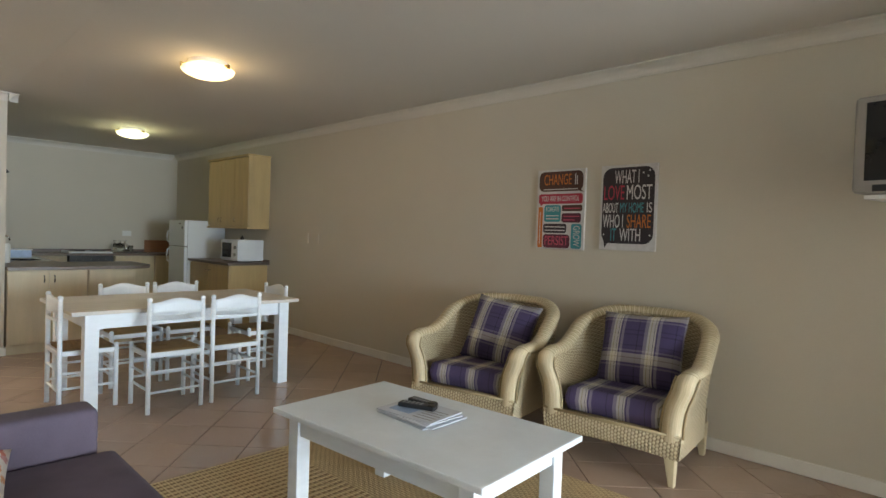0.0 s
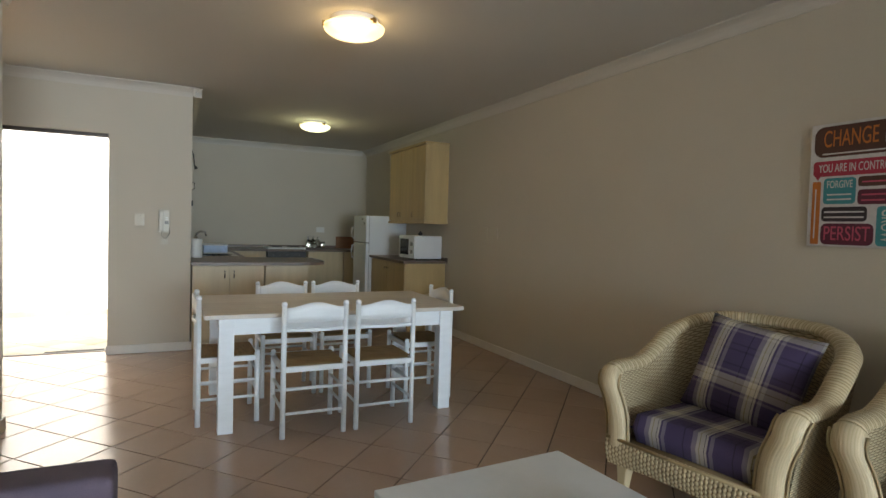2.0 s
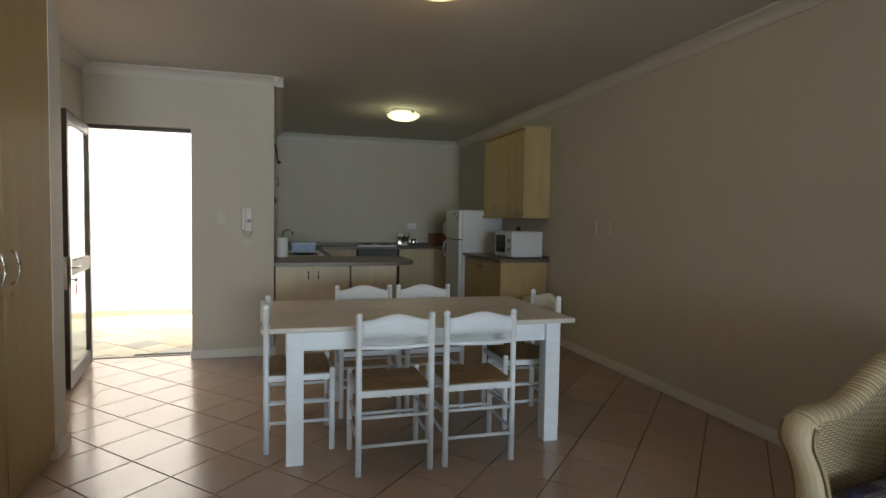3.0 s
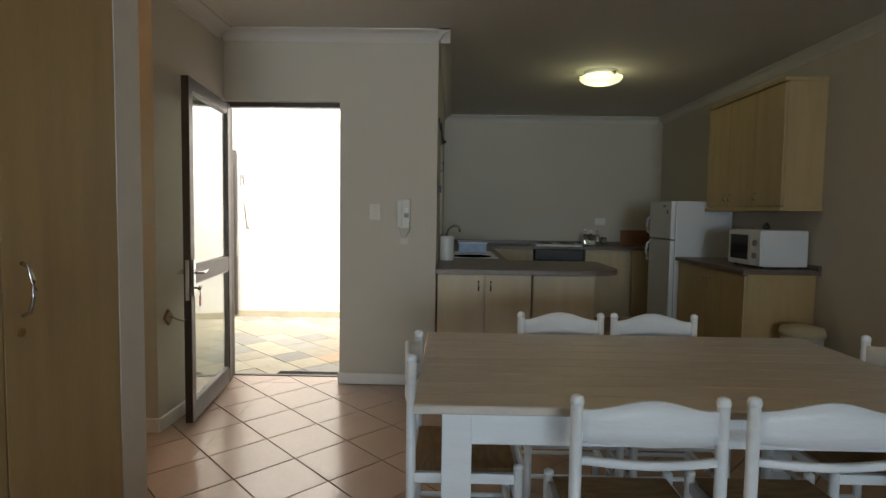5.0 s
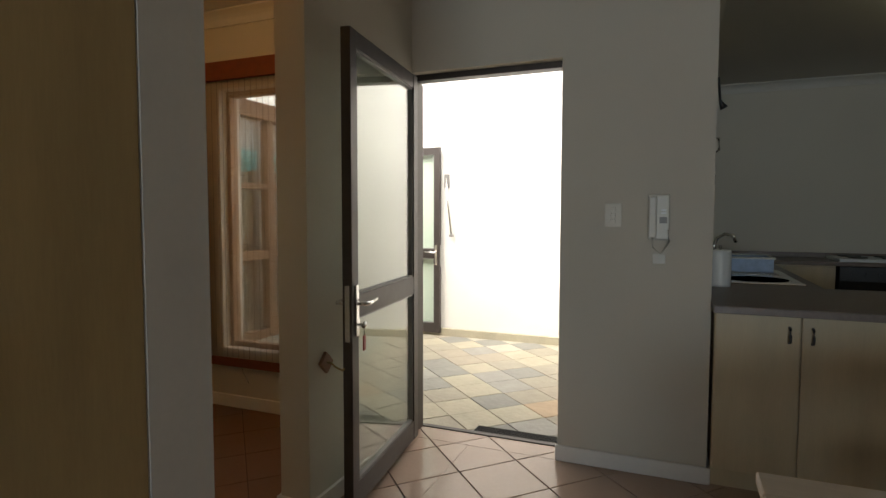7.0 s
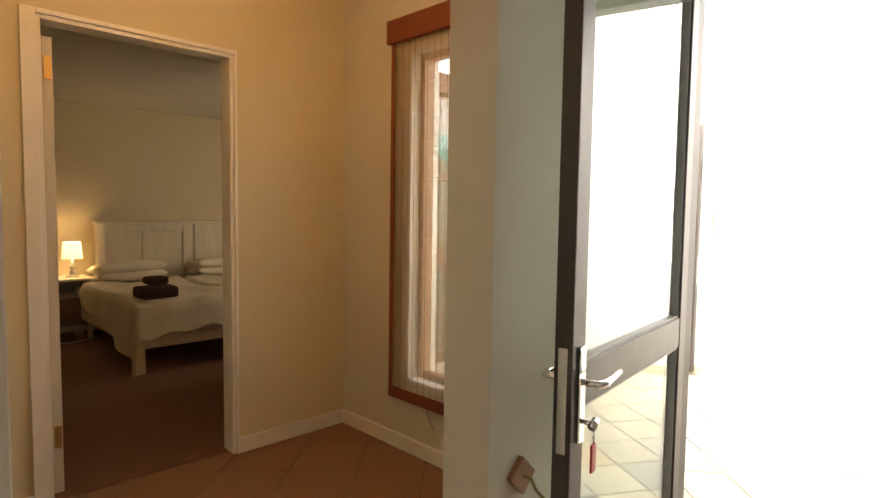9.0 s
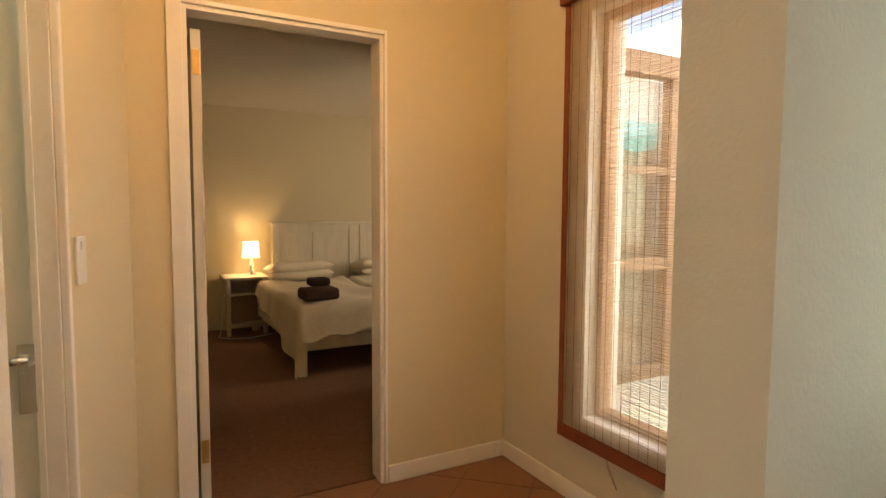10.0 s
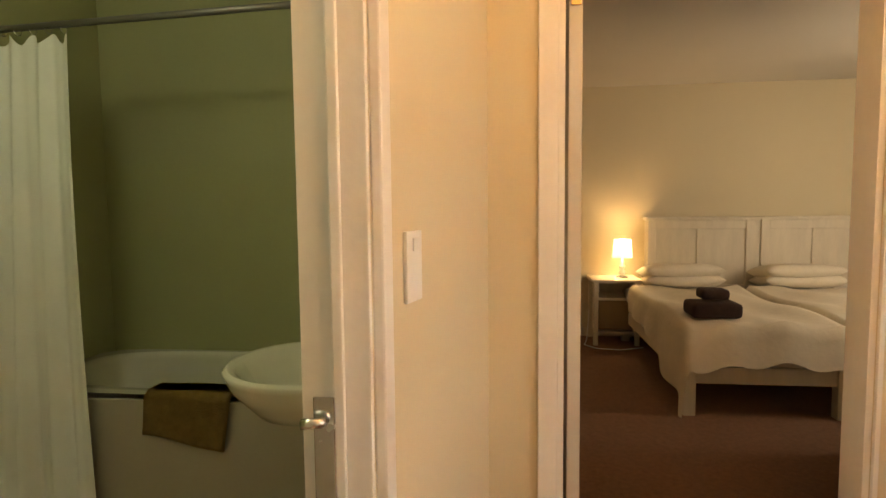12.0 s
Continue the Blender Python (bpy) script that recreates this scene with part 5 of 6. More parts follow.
rk = thing("mug_tree", (-10.1, 3.1, 0.902), "chrome rack of upturned glasses on the worktop", "glass rack")
bm = fresh()
for y in (-0.16, 0.16):
    tube(bm, [(-0.07, y, 0.0), (-0.07, y, 0.02), (0.07, y, 0.02), (0.07, y, 0.0)], 0.004)
for x in (-0.07, 0.07):
    tube(bm, [(x, -0.17, 0.02), (x, 0.17, 0.02)], 0.004)
part("rack", bm, M_CHROME, rk, "", True)
for i in range(4):
    for j in range(2):
        part("glass", lathe(fresh(), [(0.032, 0.025), (0.036, 0.03), (0.030, 0.15), (0.006, 0.155), (0.006, 0.20), (0.03, 0.205)] if i < 3 else [(0.034, 0.025), (0.034, 0.12), (0.02, 0.12)], 14, (-0.035 + 0.07 * j, -0.12 + 0.08 * i, 0)), M_CHROME if (i + j) % 3 == 0 else M_GLASS, rk, "", True)
so = thing("power_socket", (XK, 3.25, 1.22), "white socket plate on the kitchen wall", "socket")
part("plate", bx(fresh(), 0, 0.008, -0.07, 0.07, -0.045, 0.045, 0.003), M_PLASTIC, so)
part("rocker", bx(fresh(), 0.008, 0.011, -0.05, -0.03, -0.015, 0.015, 0.002), M_PLASTIC, so)

# sink, tap, dish rack, towel roll
sk = thing("sink", (-8.15, 1.42, 0.902), "stainless steel sink with drainer set in the worktop", "sink")
bm = bx(fresh(), -0.48, 0.48, -0.23, 0.23, 0.0, 0.008, 0.004)
part("drainer", bm, M_STEEL, sk)
bm = fresh()
for k in range(8):
    bx(bm, -0.42 + 0.05 * k, -0.40 + 0.05 * k, -0.17, 0.17, 0.008, 0.012, 0.002, seg=1)
part("ribs", bm, M_STEEL, sk)
bm = fresh()
lathe(bm, [(0.0, -0.15), (0.15, -0.15), (0.165, -0.02), (0.175, 0.0095), (0.18, 0.0095)], 28, (0.25, 0, 0))
part("bowl", bm, M_STEEL, sk, "", True)
tp = thing("tap", (-7.98, 1.18, 0.910), "chrome swan-neck kitchen tap", "tap")
part("spout", tube(fresh(), [(0, 0, 0), (0, 0, 0.20), (0.0, 0.015, 0.25), (0.01, 0.06, 0.28), (0.02, 0.11, 0.27), (0.022, 0.125, 0.225)], [0.016, 0.012, 0.011, 0.011, 0.011, 0.011], 12), M_CHROME, tp, "", True)
part("base", lathe(fresh(), [(0.03, 0), (0.03, 0.02), (0.018, 0.04)], 18), M_CHROME, tp)
part("lever", tube(fresh(), [(0.0, 0.0, 0.10), (0.05, 0.01, 0.13), (0.08, 0.02, 0.15)], 0.007), M_CHROME, tp, "", True)
tr = thing("paper_roll", (-7.50, 1.185, 0.902), "white paper towel roll standing on the worktop", "paper roll")
part("roll", lathe(fresh(), [(0.02, 0.0), (0.058, 0.0), (0.06, 0.01), (0.06, 0.20), (0.056, 0.21), (0.02, 0.21)], 28), M_PLASTIC, tr, "", True)
part("holder", rod(fresh(), (0, 0, 0.0), (0, 0, 0.235), 0.008), M_STEEL, tr)
dr = thing("dish_rack", (-8.55, 1.44, 0.914), "pale blue plastic dish tub with a white rim on the drainer", "dish tub")
bm = fresh()
for a, b, c, d in ((-0.19, 0.19, -0.14, -0.134), (-0.19, 0.19, 0.134, 0.14), (-0.19, -0.184, -0.134, 0.134), (0.184, 0.19, -0.134, 0.134)):
    bx(bm, a, b, c, d, 0.006, 0.095, 0.001, seg=1)
bx(bm, -0.19, 0.19, -0.14, 0.14, 0.0, 0.006)
part("tub", bm, M_BLUEINK, dr, "pale blue sides")
bm = tube(fresh(), [(-0.195, -0.145, 0.098), (0.195, -0.145, 0.098), (0.195, 0.145, 0.098), (-0.195, 0.145, 0.098), (-0.195, -0.145, 0.098)], 0.007, 8)
part("rim", bm, M_PLASTIC, dr, "white rolled rim", True)
for k in range(5):
    part("divider", rod(fresh(), (-0.12 + 0.06 * k, -0.134, 0.07), (-0.12 + 0.06 * k, 0.134, 0.07), 0.0035, seg=8), M_PLASTIC, dr)

# kitchen window with dark fittings, over the sink
w2 = thing("window_2", (-8.65, YK - 0.1, 1.05), "kitchen window in dark aluminium over the sink", "window", kind="structure")
for x0, x1 in ((-0.65, -0.60), (-0.02, 0.03), (0.60, 0.65)):
    part("window_frame", bx(fresh(), x0, x1, -0.03, 0.03, 0, 1.05, 0.003), M_ALU, w2)
for z0, z1 in ((0, 0.05), (1.0, 1.05)):
    part("window_frame", bx(fresh(), -0.60, 0.60, -0.028, 0.028, z0, z1, 0.003), M_ALU, w2)
part("pane", bx(fresh(), -0.6, 0.6, -0.003, 0.003, 0.05, 1.0), M_PANE, w2)
ro = thing("curtain_hooks", (-7.35, YK, 2.02), "dark hooks with hanging kitchen utensils on the wall", "hook rail")
part("rail", bx(fresh(), -0.25, 0.25, 0.0, 0.012, 0.0, 0.03, 0.003), M_BLACK, ro)
part("ladle", tube(fresh(), [(0.2, 0.02, 0.0), (0.2, 0.03, -0.12), (0.2, 0.05, -0.16)], [0.006, 0.006, 0.02]), M_BLACK, ro, "", True)
part("hook", tube(fresh(), [(0.1, 0.012, -0.30), (0.1, 0.035, -0.30), (0.1, 0.04, -0.36), (0.1, 0.012, -0.38)], 0.006), M_CHROME, ro, "", True)
part("clip", bx(fresh(), 0.05, 0.09, 0.0, 0.025, -0.55, -0.49, 0.004), M_BLACK, ro)

# fridge against the long wall
fg = thing("fridge", (-8.635, 3.42, 0), "white upright fridge freezer with two doors and curved handles", "fridge")
part("body", bx(fresh(), -0.305, 0.305, 0.05, 0.61, 0.03, 1.46, 0.008), M_ENAMEL, fg)
d1 = part("freezer_door", bx(fresh(), -0.305, 0.305, 0.0, 0.047, 1.075, 1.46, 0.012, seg=3), M_ENAMEL, fg)
d2 = part("fridge_door", bx(fresh(), -0.305, 0.305, 0.0, 0.047, 0.06, 1.062, 0.012, seg=3), M_ENAMEL, fg)
part("seal", bx(fresh(), -0.30, 0.30, 0.044, 0.052, 0.065, 1.45), M_GREY, fg)
for pr, z0, z1 in ((d1, 1.12, 1.30), (d2, 0.82, 1.03)):
    part("handle", tube(fresh(), [(-0.275, 0.0, z0), (-0.275, -0.03, z0 + 0.02), (-0.275, -0.042, (z0 + z1) / 2), (-0.275, -0.03, z1 - 0.02), (-0.275, 0.0, z1)], 0.012), M_ENAMEL, pr, "", True)
part("badge", bx(fresh(), 0.08, 0.16, -0.002, 0.0, 1.40, 1.42), M_GREY, d1)
part("magnet", bx(fresh(), 0.20, 0.225, -0.004, 0.0, 1.33, 1.37, 0.001), M_BLACK, d1)
for x in (-0.22, 0.22):
    part("foot", rod(fresh(), (x, 0.1, 0), (x, 0.1, 0.035), 0.02), M_BLACK, fg)

# microwave run along the long wall
cabinet((-7.655, 3.50, 0), 180, 1.28, 0.55, 2, "maple two-door base unit beneath the microwave", material=M_MAPLE, knob="bow")
wt = thing("worktop", (0, 0, 0), "brown laminate worktop under the microwave", "worktop", "kitchen worktops")
part("slab", bx(fresh(), -8.32, -6.97, 3.47, YN - 0.024, 0.867, 0.902, 0.008), M_CTOP, wt)
part("upstand", bx(fresh(), -8.32, -6.97, YN - 0.023, YN - 0.002, 0.867, 0.94, 0.003), M_CTOP, wt)
mw = thing("microwave", (-7.335, 3.655, 0.902), "white microwave oven with a dark door window", "microwave", rz=2)
part("body", bx(fresh(), -0.235, 0.235, 0.012, 0.375, 0.015, 0.305, 0.008), M_ENAMEL, mw)
d = part("door", bx(fresh(), -0.235, 0.10, -0.012, 0.010, 0.02, 0.30, 0.005), M_ENAMEL, mw)
part("window", bx(fresh(), -0.20, 0.065, -0.0145, -0.012, 0.06, 0.262, 0.001, seg=1), M_SCREEN, d, "dark mesh window")
part("panel", bx(fresh(), 0.103, 0.235, -0.010, 0.010, 0.02, 0.30, 0.005), M_ENAMEL, mw)
for z in (0.10, 0.20):
    part("dial", rod(fresh(), (0.168, -0.010, z), (0.168, -0.025, z), 0.024, seg=18), M_GREY, mw)
for x in (-0.2, 0.2):
    for y in (0.04, 0.34):
        part("foot", rod(fresh(), (x, y, 0), (x, y, 0.016), 0.014), M_BLACK, mw)
jr = tagged(part("jar", lathe(fresh(), [(0.02, 0), (0.028, 0.005), (0.028, 0.03), (0.018, 0.04), (0.01, 0.055), (0.004, 0.06)], 16, (-7.40, 3.86, 1.207)), M_BLACK, None, "", True), "small dark knob-topped jar on the microwave", "jar")
uc = thing("wall_cabinet", (-7.645, 3.745, 1.39), "maple three-door wall cabinet under the ceiling", "wall cabinet")
CW = 1.27
part("body", bx(fresh(), -CW / 2, CW / 2, 0.02, 0.313, 0.0, 0.955, 0.001, seg=1), M_MAPLE, uc)
for i in range(3):
    x0 = -CW / 2 + CW / 3 * i
    d = part("door", bx(fresh(), x0 + 0.003, x0 + CW / 3 - 0.003, -0.002, 0.019, 0.012, 0.945, 0.003), M_MAPLE, uc)
    kx = x0 + (CW / 3 - 0.045 if i == 0 else 0.045)
    part("handle", tube(fresh(), [(kx, 0.0, 0.06), (kx, -0.02, 0.065), (kx, -0.025, 0.09), (kx, -0.02, 0.115), (kx, 0.0, 0.12)], 0.005), M_STEEL, d, "", True)
part("light_rail", bx(fresh(), -CW / 2 - 0.01, CW / 2 + 0.01, -0.012, 0.313, -0.03, 0.0, 0.004), M_MAPLE, uc)
part("top_moulding", bx(fresh(), -CW / 2 - 0.012, CW / 2 + 0.012, -0.022, 0.313, 0.955, 0.985, 0.006), M_MAPLE, uc)
bn = thing("waste_bin", (-6.80, 3.83, 0), "cream plastic waste bin with a swing lid", "waste bin")
part("body", lathe(fresh(), [(0.11, 0.0), (0.115, 0.01), (0.14, 0.44), (0.145, 0.45)], 28), M_ENAMEL, bn, "", True)
part("lid", lathe(fresh(), [(0.15, 0.44), (0.152, 0.47), (0.14, 0.50), (0.09, 0.515), (0.02, 0.52)], 28), M_CREAM, bn, "cream lid", True)

# ---- bedroom ----


def bed(where, label):
    """A single bed; its foot looks along +y, the origin at the middle of its foot."""
    b = thing("bed", where, label, "bed", "twin beds")
    for x in (-0.43, 0.43):
        part("leg", bx(fresh(), x - 0.035, x + 0.035, -0.07, 0.0, 0, 0.30, 0.004), M_CREAMWOOD, b)
        part("leg", bx(fresh(), x - 0.035, x + 0.035, -1.95, -1.88, 0, 0.30, 0.004), M_CREAMWOOD, b)
        part("side_rail", bx(fresh(), x - 0.015, x + 0.015, -1.88, -0.07, 0.20, 0.30, 0.003), M_CREAMWOOD, b)
    part("foot_rail", bx(fresh(), -0.395, 0.395, -0.05, -0.015, 0.20, 0.30, 0.003), M_CREAMWOOD, b)
    part("mattress", bx(fresh(), -0.45, 0.45, -1.94, -0.02, 0.29, 0.50, 0.05, seg=3), M_LINEN, b, "", True)
    rs = random.Random(7)
    ph = [rs.uniform(0, 6.28) for _ in range(8)]

    def duvet(u, v):
        x, y = (2 * u - 1) * 0.74, -1.62 + 1.72 * v
        ax = abs(x)
        z = 0.555 + 0.02 * math.sin(7 * x + ph[0]) * math.sin(5 * y + ph[1]) + 0.008 * math.sin(19 * x + ph[2] + 4 * y)
        xx = x
        if ax > 0.44:
            drop = ax - 0.44
            xx = math.copysign(0.455 + 0.05 * math.sin(14 * y + ph[3]) * drop + 0.10 * drop, x)
            z = 0.54 - drop * (1.05 + 0.15 * math.sin(6 * y + ph[4]) + (0.45 * v ** 4 if x > 0 else 0.0)) * min(1, 0.35 + v)
        if y > -0.02:
            z -= (y + 0.02) * 2.0 + 0.015 * math.sin(20 * x)
            y = -0.02 + (y + 0.02) * 0.5
        return (xx, y, z)

    part("duvet", grid(fresh(), 44, 44, duvet), M_LINEN, b, "rumpled cream duvet", True)
    for k in range(2):
        o = part("pillow", cushion(fresh(), 0.68, 0.42, 0.13, 0.4), M_LINEN, b, "", True)
        o.matrix_local = pose(0.02 * k, -1.74 + 0.02 * k, 0.595 + 0.085 * k, 8, 0, 4 * k - 1)
    return b


b1 = bed((-6.69, -4.35, 0), "single bed with rumpled cream duvet and folded brown towels")
copy_thing(b1, pose(-7.66, -4.36, 0))
hd = thing("headboard", (-7.42, -6.43, 0), "cream painted panelled headboard behind the twin beds", "headboard")
part("panel", bx(fresh(), -0.96, 0.96, 0.06, 0.10, 0.2, 1.12, 0.004), M_CREAMWOOD, hd)
for x in (-0.96, 0.90):
    part("post", bx(fresh(), x, x + 0.06, -0.018, 0.059, 0.0, 1.12, 0.004), M_CREAMWOOD, hd)
for x in (-0.96, -0.10, 0.03, 0.89):
    part("stile", bx(fresh(), x, x + 0.07, 0.101, 0.12, 0.2, 1.12, 0.004), M_CREAMWOOD, hd)
for x0, x1 in ((-0.89, -0.10), (0.10, 0.89)):
    for z0, z1 in ((1.04, 1.12), (0.45, 0.53)):
        part("rail", bx(fresh(), x0, x1, 0.101, 0.118, z0, z1, 0.004), M_CREAMWOOD, hd)
    part("muntin", bx(fresh(), (x0 + x1) / 2 - 0.03, (x0 + x1) / 2 + 0.03, 0.101, 0.116, 0.53, 1.04, 0.004), M_CREAMWOOD, hd)
part("cap", bx(fresh(), -0.98, 0.98, -0.018, 0.14, 1.12, 1.15, 0.006), M_CREAMWOOD, hd)
tw = thing("towel_stack", (-6.46, -4.60, 0.575), "folded dark brown towels stacked on the bed", "towels")
part("bath_towel", bx(fresh(), -0.15, 0.15, -0.11, 0.11, -0.01, 0.085, 0.038, seg=4), M_TOWEL, tw, "", True)
part("face_cloth", bx(fresh(), -0.085, 0.085, -0.07, 0.07, 0.10, 0.165, 0.03, seg=4), M_TOWEL, tw, "", True)
ns = thing("bedside_table", (-6.14, -6.23, 0.006), "cream painted bedside table with open shelf and cane drawer", "bedside table")
part("top", bx(fresh(), -0.215, 0.215, -0.20, 0.20, 0.57, 0.595, 0.005), M_CREAMWOOD, ns)
for x in (-0.18, 0.18):
    for y in (-0.17, 0.17):
        part("leg", bx(fresh(), x - 0.02, x + 0.02, y - 0.02, y + 0.02, 0, 0.57, 0.003), M_CREAMWOOD, ns)
part("shelf", bx(fresh(), -0.17, 0.17, -0.17, 0.185, 0.41, 0.43), M_CREAMWOOD, ns)
part("shelf", bx(fresh(), -0.17, 0.17, -0.17, 0.17, 0.10, 0.12), M_CREAMWOOD, ns)
for x in (-0.168, 0.160):
    part("side_panel", bx(fresh(), x, x + 0.008, -0.15, 0.15, 0.12, 0.57), M_CREAMWOOD, ns)
part("back_panel", bx(fresh(), -0.16, 0.16, -0.175, -0.165, 0.12, 0.57), M_CREAMWOOD, ns)
part("drawer", bx(fresh(), -0.155, 0.155, -0.14, 0.172, 0.145, 0.405, 0.003), M_CANE, ns, "woven drawer front")
lp = thing("bedside_lamp", (-6.215, -6.22, 0.601), "lit bedside lamp with turned white base and pale shade", "lamp")
part("base", lathe(fresh(), [(0.055, 0), (0.055, 0.012), (0.02, 0.02), (0.03, 0.04), (0.032, 0.055), (0.014, 0.075), (0.028, 0.095), (0.03, 0.11), (0.012, 0.13), (0.022, 0.145), (0.01, 0.16), (0.008, 0.19)], 20), M_CERAMIC, lp, "", True)
bm = grid(fresh(), 28, 3, lambda u, v: ((0.09 - 0.015 * v) * math.cos(u * 2 * math.pi), (0.09 - 0.015 * v) * math.sin(u * 2 * math.pi), 0.185 + 0.165 * v))
bmesh.ops.remove_doubles(bm, verts=bm.verts, dist=0.0005)
part("shade", bm, M_SHADE, lp, "pale lit cloth shade", True)
cb = tagged(part("lamp_cord", tube(fresh(), [(-5.92, -6.2, 0.3), (-5.90, -6.2, 0.02), (-5.86, -6.05, 0.011), (-5.95, -5.92, 0.011), (-6.15, -5.88, 0.011), (-6.36, -5.98, 0.011)], 0.004, 6), M_PLASTIC, None, "", True), "white lamp cord trailing over the carpet", "cord")

# ---- bathroom ----
bt = thing("bathtub", (-4.01, -2.90, 0), "ivory built-in bathtub with a beige front panel", "bathtub")
part("front_panel", bx(fresh(), -0.855, 0.855, -0.02, 0.0, 0.0, 0.53, 0.004), M_BATHPANEL, bt)


def tub(u, v):
    a = 2 * math.pi * u
    k = [(0.855, 0.335, 0.555), (0.77, 0.28, 0.56), (0.75, 0.26, 0.53), (0.65, 0.23, 0.20), (0.50, 0.2, 0.14), (0.0, 0.0, 0.14)]
    i = min(4, int(v * 5))
    t = v * 5 - i
    w, d, z = (k[i][j] + (k[i + 1][j] - k[i][j]) * t for j in range(3))
    p = 8 if v < 0.1 else 4
    c, s = math.cos(a), math.sin(a)
    q = (abs(c) ** p + abs(s) ** p) ** (-1 / p)
    return (w * c * q, -0.335 + d * s * q, z)


part("tub", grid(fresh(), 48, 10, tub), M_IVORY, bt, "", True)
rodo = thing("shower_rail", (-3.15, -2.92, 1.967), "steel shower curtain rail across the bath", "curtain rail")
part("rail", rod(fresh(), (0, 0, 0), (-1.71, 0, 0.050), 0.013), M_RAIL, rodo, "", True)
fl = part("flange", lathe(fresh(), [(0.03, -0.004), (0.03, 0.004), (0.02, 0.012)], 18), M_STEEL, rodo)
fl.matrix_local = pose(-0.004, 0, 0, 0, -90, 0)
sc = thing("shower_curtain", (-3.15, -2.93, 0.1), "white shower curtain drawn to one end", "shower curtain")


def drape(u, v):
    w = 0.36 + 0.09 * v ** 1.5
    x = -0.02 - w * u
    return (x, (0.024 * math.sin(u * 21 + 1.2 * v) + 0.012 * math.sin(u * 37 + 2.0)) * (0.5 + 0.6 * v) + 0.105 * v, 1.83 * (1 - v) + 0.02 * math.sin(u * 26) * (1 if v < 0.02 else 0))


part("cloth", grid(fresh(), 60, 24, drape), M_CURTAIN, sc, "", True)
for k in range(6):
    part("ring", tube(fresh(), [(-0.03 - 0.065 * k + 0.002 * math.sin(a), 0.018 * math.cos(a), 1.865 + 0.018 * math.sin(a)) for a in [i * math.pi / 4 for i in range(9)]], 0.002, 5), M_STEEL, sc)
tm = grid(fresh(), 14, 22, lambda u, v: (-4.15 + 0.36 * u + (0.055 * (1 - u) + 0.02 * u) * max(0.0, v - 0.3), -2.90 + (0.022 if v > 0.35 else -0.10 + 0.33 * v) + 0.005 * math.sin(u * 9 + 3 * v), 0.572 if v < 0.3 else 0.572 - (v - 0.3) * (0.325 - 0.085 * u) - 0.006 * math.sin(u * 7)))
bmesh.ops.solidify(tm, geom=tm.faces[:], thickness=0.01)
tagged(part("bath_mat", tm, M_MUSTARD, None, "", True), "mustard towelling bath mat hung over the tub edge", "bath mat")
ba = thing("washbasin", (-4.87, -2.45, -0.015), "ivory ceramic wall-hung washbasin", "washbasin")


def basin(u, v):
    a = 2 * math.pi * u
    k = [(0.07, 0.685), (0.17, 0.715), (0.24, 0.79), (0.262, 0.84), (0.25, 0.85), (0.225, 0.84), (0.16, 0.74), (0.0, 0.70)]
    t = v * 7
    i = min(6, int(t))
    f = t - i
    r, z = (k[i][j] + (k[i + 1][j] - k[i][j]) * f for j in range(2))
    return (0.24 + r * 0.95 * math.cos(a), r * 0.95 * math.sin(a), z)


part("bowl", grid(fresh(), 36, 21, basin), M_IVORY, ba, "", True)
part("back_ledge", bx(fresh(), 0.0, 0.09, -0.25, 0.25, 0.70, 0.86, 0.02, seg=3), M_IVORY, ba)

# ---- floor tiles and slates, one by one ----


def clip(poly, ax, v, keep):
    out = []
    for p, q in zip(poly, poly[1:] + poly[:1]):
        ip, iq = (p[ax] - v) * keep >= 0, (q[ax] - v) * keep >= 0
        if ip:
            out.append(p)
        if ip != iq:
            t = (v - p[ax]) / (q[ax] - p[ax])
            out.append((p[0] + t * (q[0] - p[0]), p[1] + t * (q[1] - p[1])))
    return out


def slab(verts, faces, poly, top, depth, inset):
    cx = sum(p[0] for p in poly) / len(poly)
    cy = sum(p[1] for p in poly) / len(poly)
    b, k = len(verts), len(poly)
    for x, y in poly:
        verts.append((x, y, top - depth))
    for x, y in poly:
        verts.append((x, y, top - inset))
    for x, y in poly:
        d = math.hypot(x - cx, y - cy) or 1
        verts.append((x - (x - cx) / d * inset * 1.6, y - (y - cy) / d * inset * 1.6, top))
    for i in range(k):
        j = (i + 1) % k
        faces.append((b + i, b + j, b + k + j, b + k + i))
        faces.append((b + k + i, b + k + j, b + 2 * k + j, b + 2 * k + i))
    faces.append(tuple(b + 2 * k + i for i in range(k)))


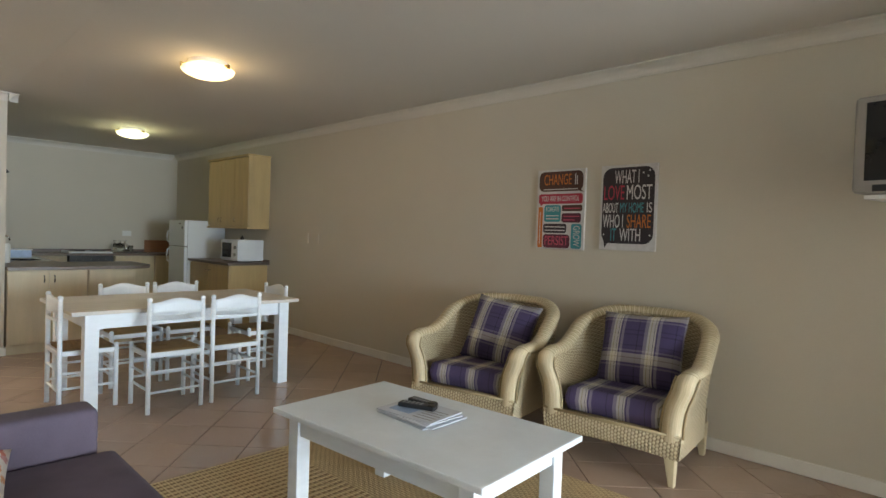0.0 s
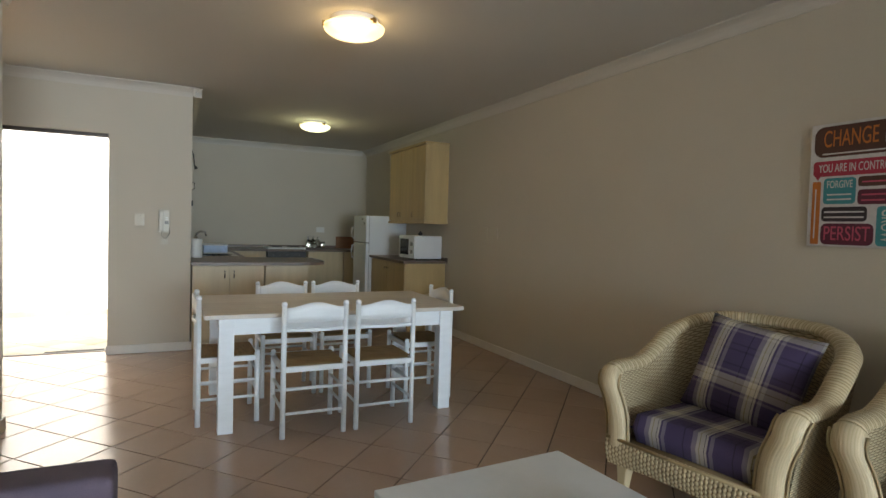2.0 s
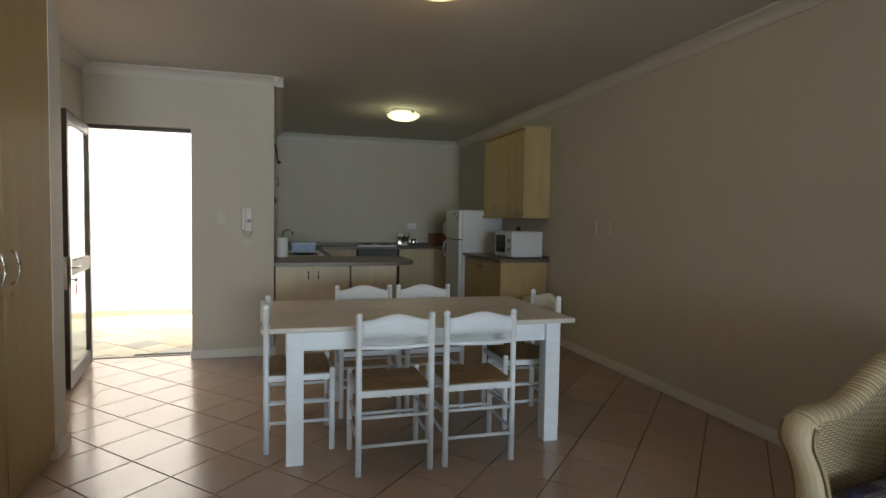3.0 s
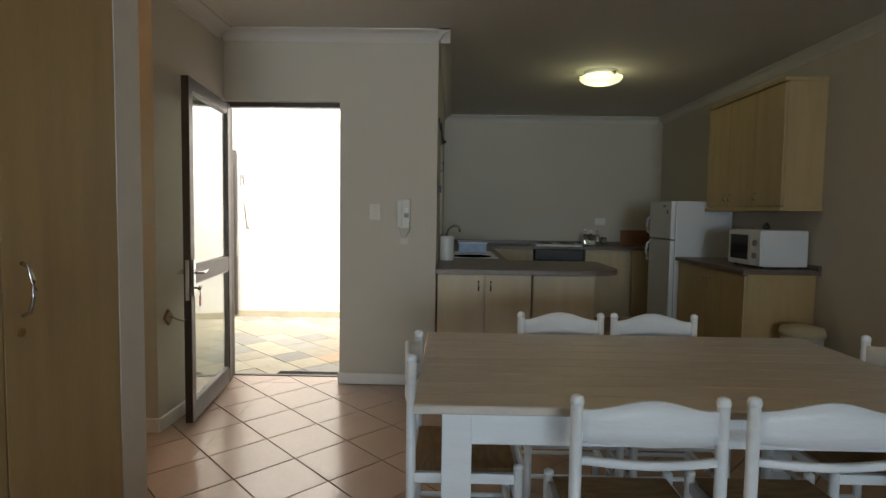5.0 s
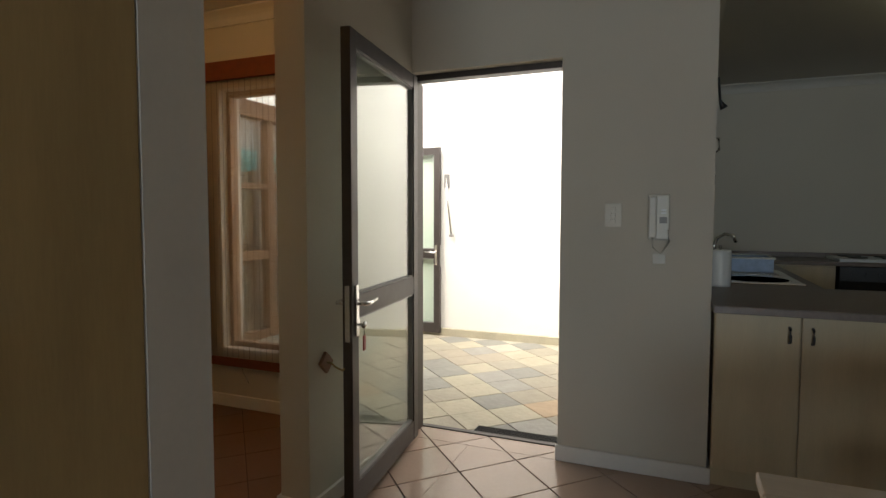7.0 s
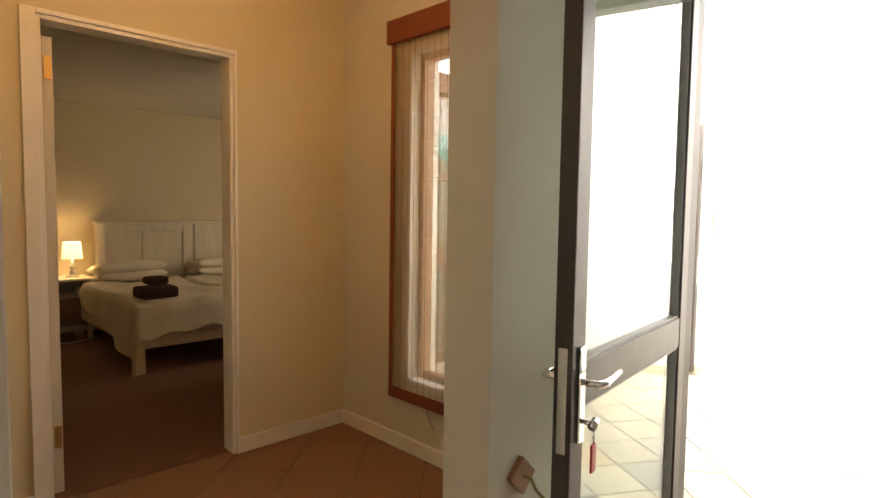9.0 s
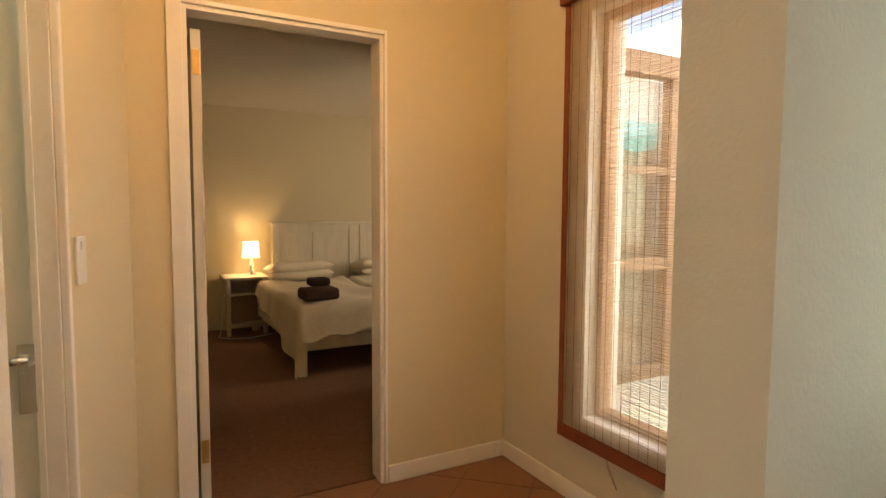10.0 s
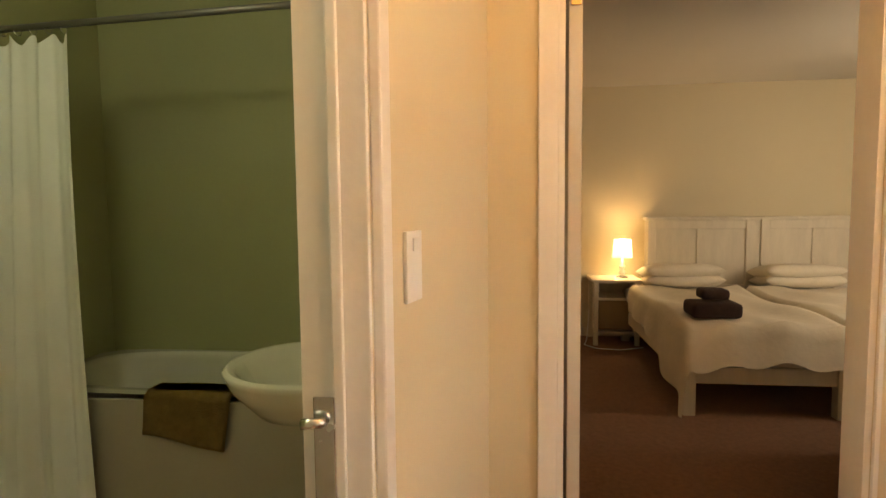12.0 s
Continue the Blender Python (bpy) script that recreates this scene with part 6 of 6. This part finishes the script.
def lay(owner, material, name, p0, cx, cy, gap, rects, near, tops, depth, inset, seed):
    rs = random.Random(seed)
    rest_v, rest_f, shared, count = [], [], None, 0
    N = 44
    for i in range(-N, N):
        for j in range(-N, N):
            ox, oy = p0[0] + (i + j) * cx, p0[1] + (i - j) * cy
            hx, hy = cx - gap, cy - gap
            full = [(hx, 0), (0, hy), (-hx, 0), (0, -hy)]
            jig = rs.uniform(-1, 1)
            for x0, x1, y0, y1 in rects:
                if ox + cx < x0 or ox - cx > x1 or oy + cy < y0 or oy - cy > y1:
                    continue
                inside = x0 <= ox - cx and ox + cx <= x1 and y0 <= oy - cy and oy + cy <= y1
                poly = [(ox + a, oy + b) for a, b in full]
                if not inside:
                    for ax, v, kp in ((0, x0, 1), (0, x1, -1), (1, y0, 1), (1, y1, -1)):
                        poly = clip(poly, ax, v, kp)
                        if len(poly) < 3:
                            break
                    if len(poly) < 3:
                        continue
                top = tops[0] + tops[1] * jig
                if near(ox, oy) and count < 300:
                    count += 1
                    if inside:
                        if shared is None:
                            v, f = [], []
                            slab(v, f, full, 0, depth, inset)
                            shared = bpy.data.meshes.new(name)
                            shared.from_pydata(v, [], f)
                            shared.materials.append(material)
                        o = new(name, shared)
                        o.location = (ox, oy, top)
                    else:
                        v, f = [], []
                        slab(v, f, [(a - ox, b - oy) for a, b in poly], 0, depth, inset)
                        me = bpy.data.meshes.new(name)
                        me.from_pydata(v, [], f)
                        me.materials.append(material)
                        o = new(name, me)
                        o.location = (ox, oy, top)
                    o.parent = owner
                else:
                    slab(rest_v, rest_f, poly, top, depth, inset)
    if rest_f:
        me = bpy.data.meshes.new(name + "s")
        me.from_pydata(rest_v, [], rest_f)
        me.materials.append(material)
        o = tagged(new(name + "s", me), kind="stuff")
        o.parent = owner


lay(FLOOR, M_TILE, "tile", (-4.533, 0.645), 0.2475, 0.2315, 0.0045, [(XW - 0.163, -6.847, -0.528, 0.383), (-6.845, XE, -0.12, YN), (XK, -6.845, YK, YN), (-6.845, -4.64, -0.62, -0.12)], lambda x, y: x < -2.9 and x > -7.0, (0.0, 0.0003), 0.006, 0.0016, 1)
lay(PAVE, M_SLATE, "slate", (-7.535, -0.029), 0.2, 0.2, 0.004, [(-9.66, XW - 0.2, -3.5, YK - 0.23)], lambda x, y: True, (-0.03, 0.0015), 0.012, 0.002, 2)
lay(FLOOR_HALL, M_HALLTILE, "tile", (-4.533, 0.645), 0.2475, 0.2315, 0.003, [(-6.845, -4.64, -2.56, -0.623)], lambda x, y: True, (0.0, 0.0003), 0.006, 0.0012, 3)
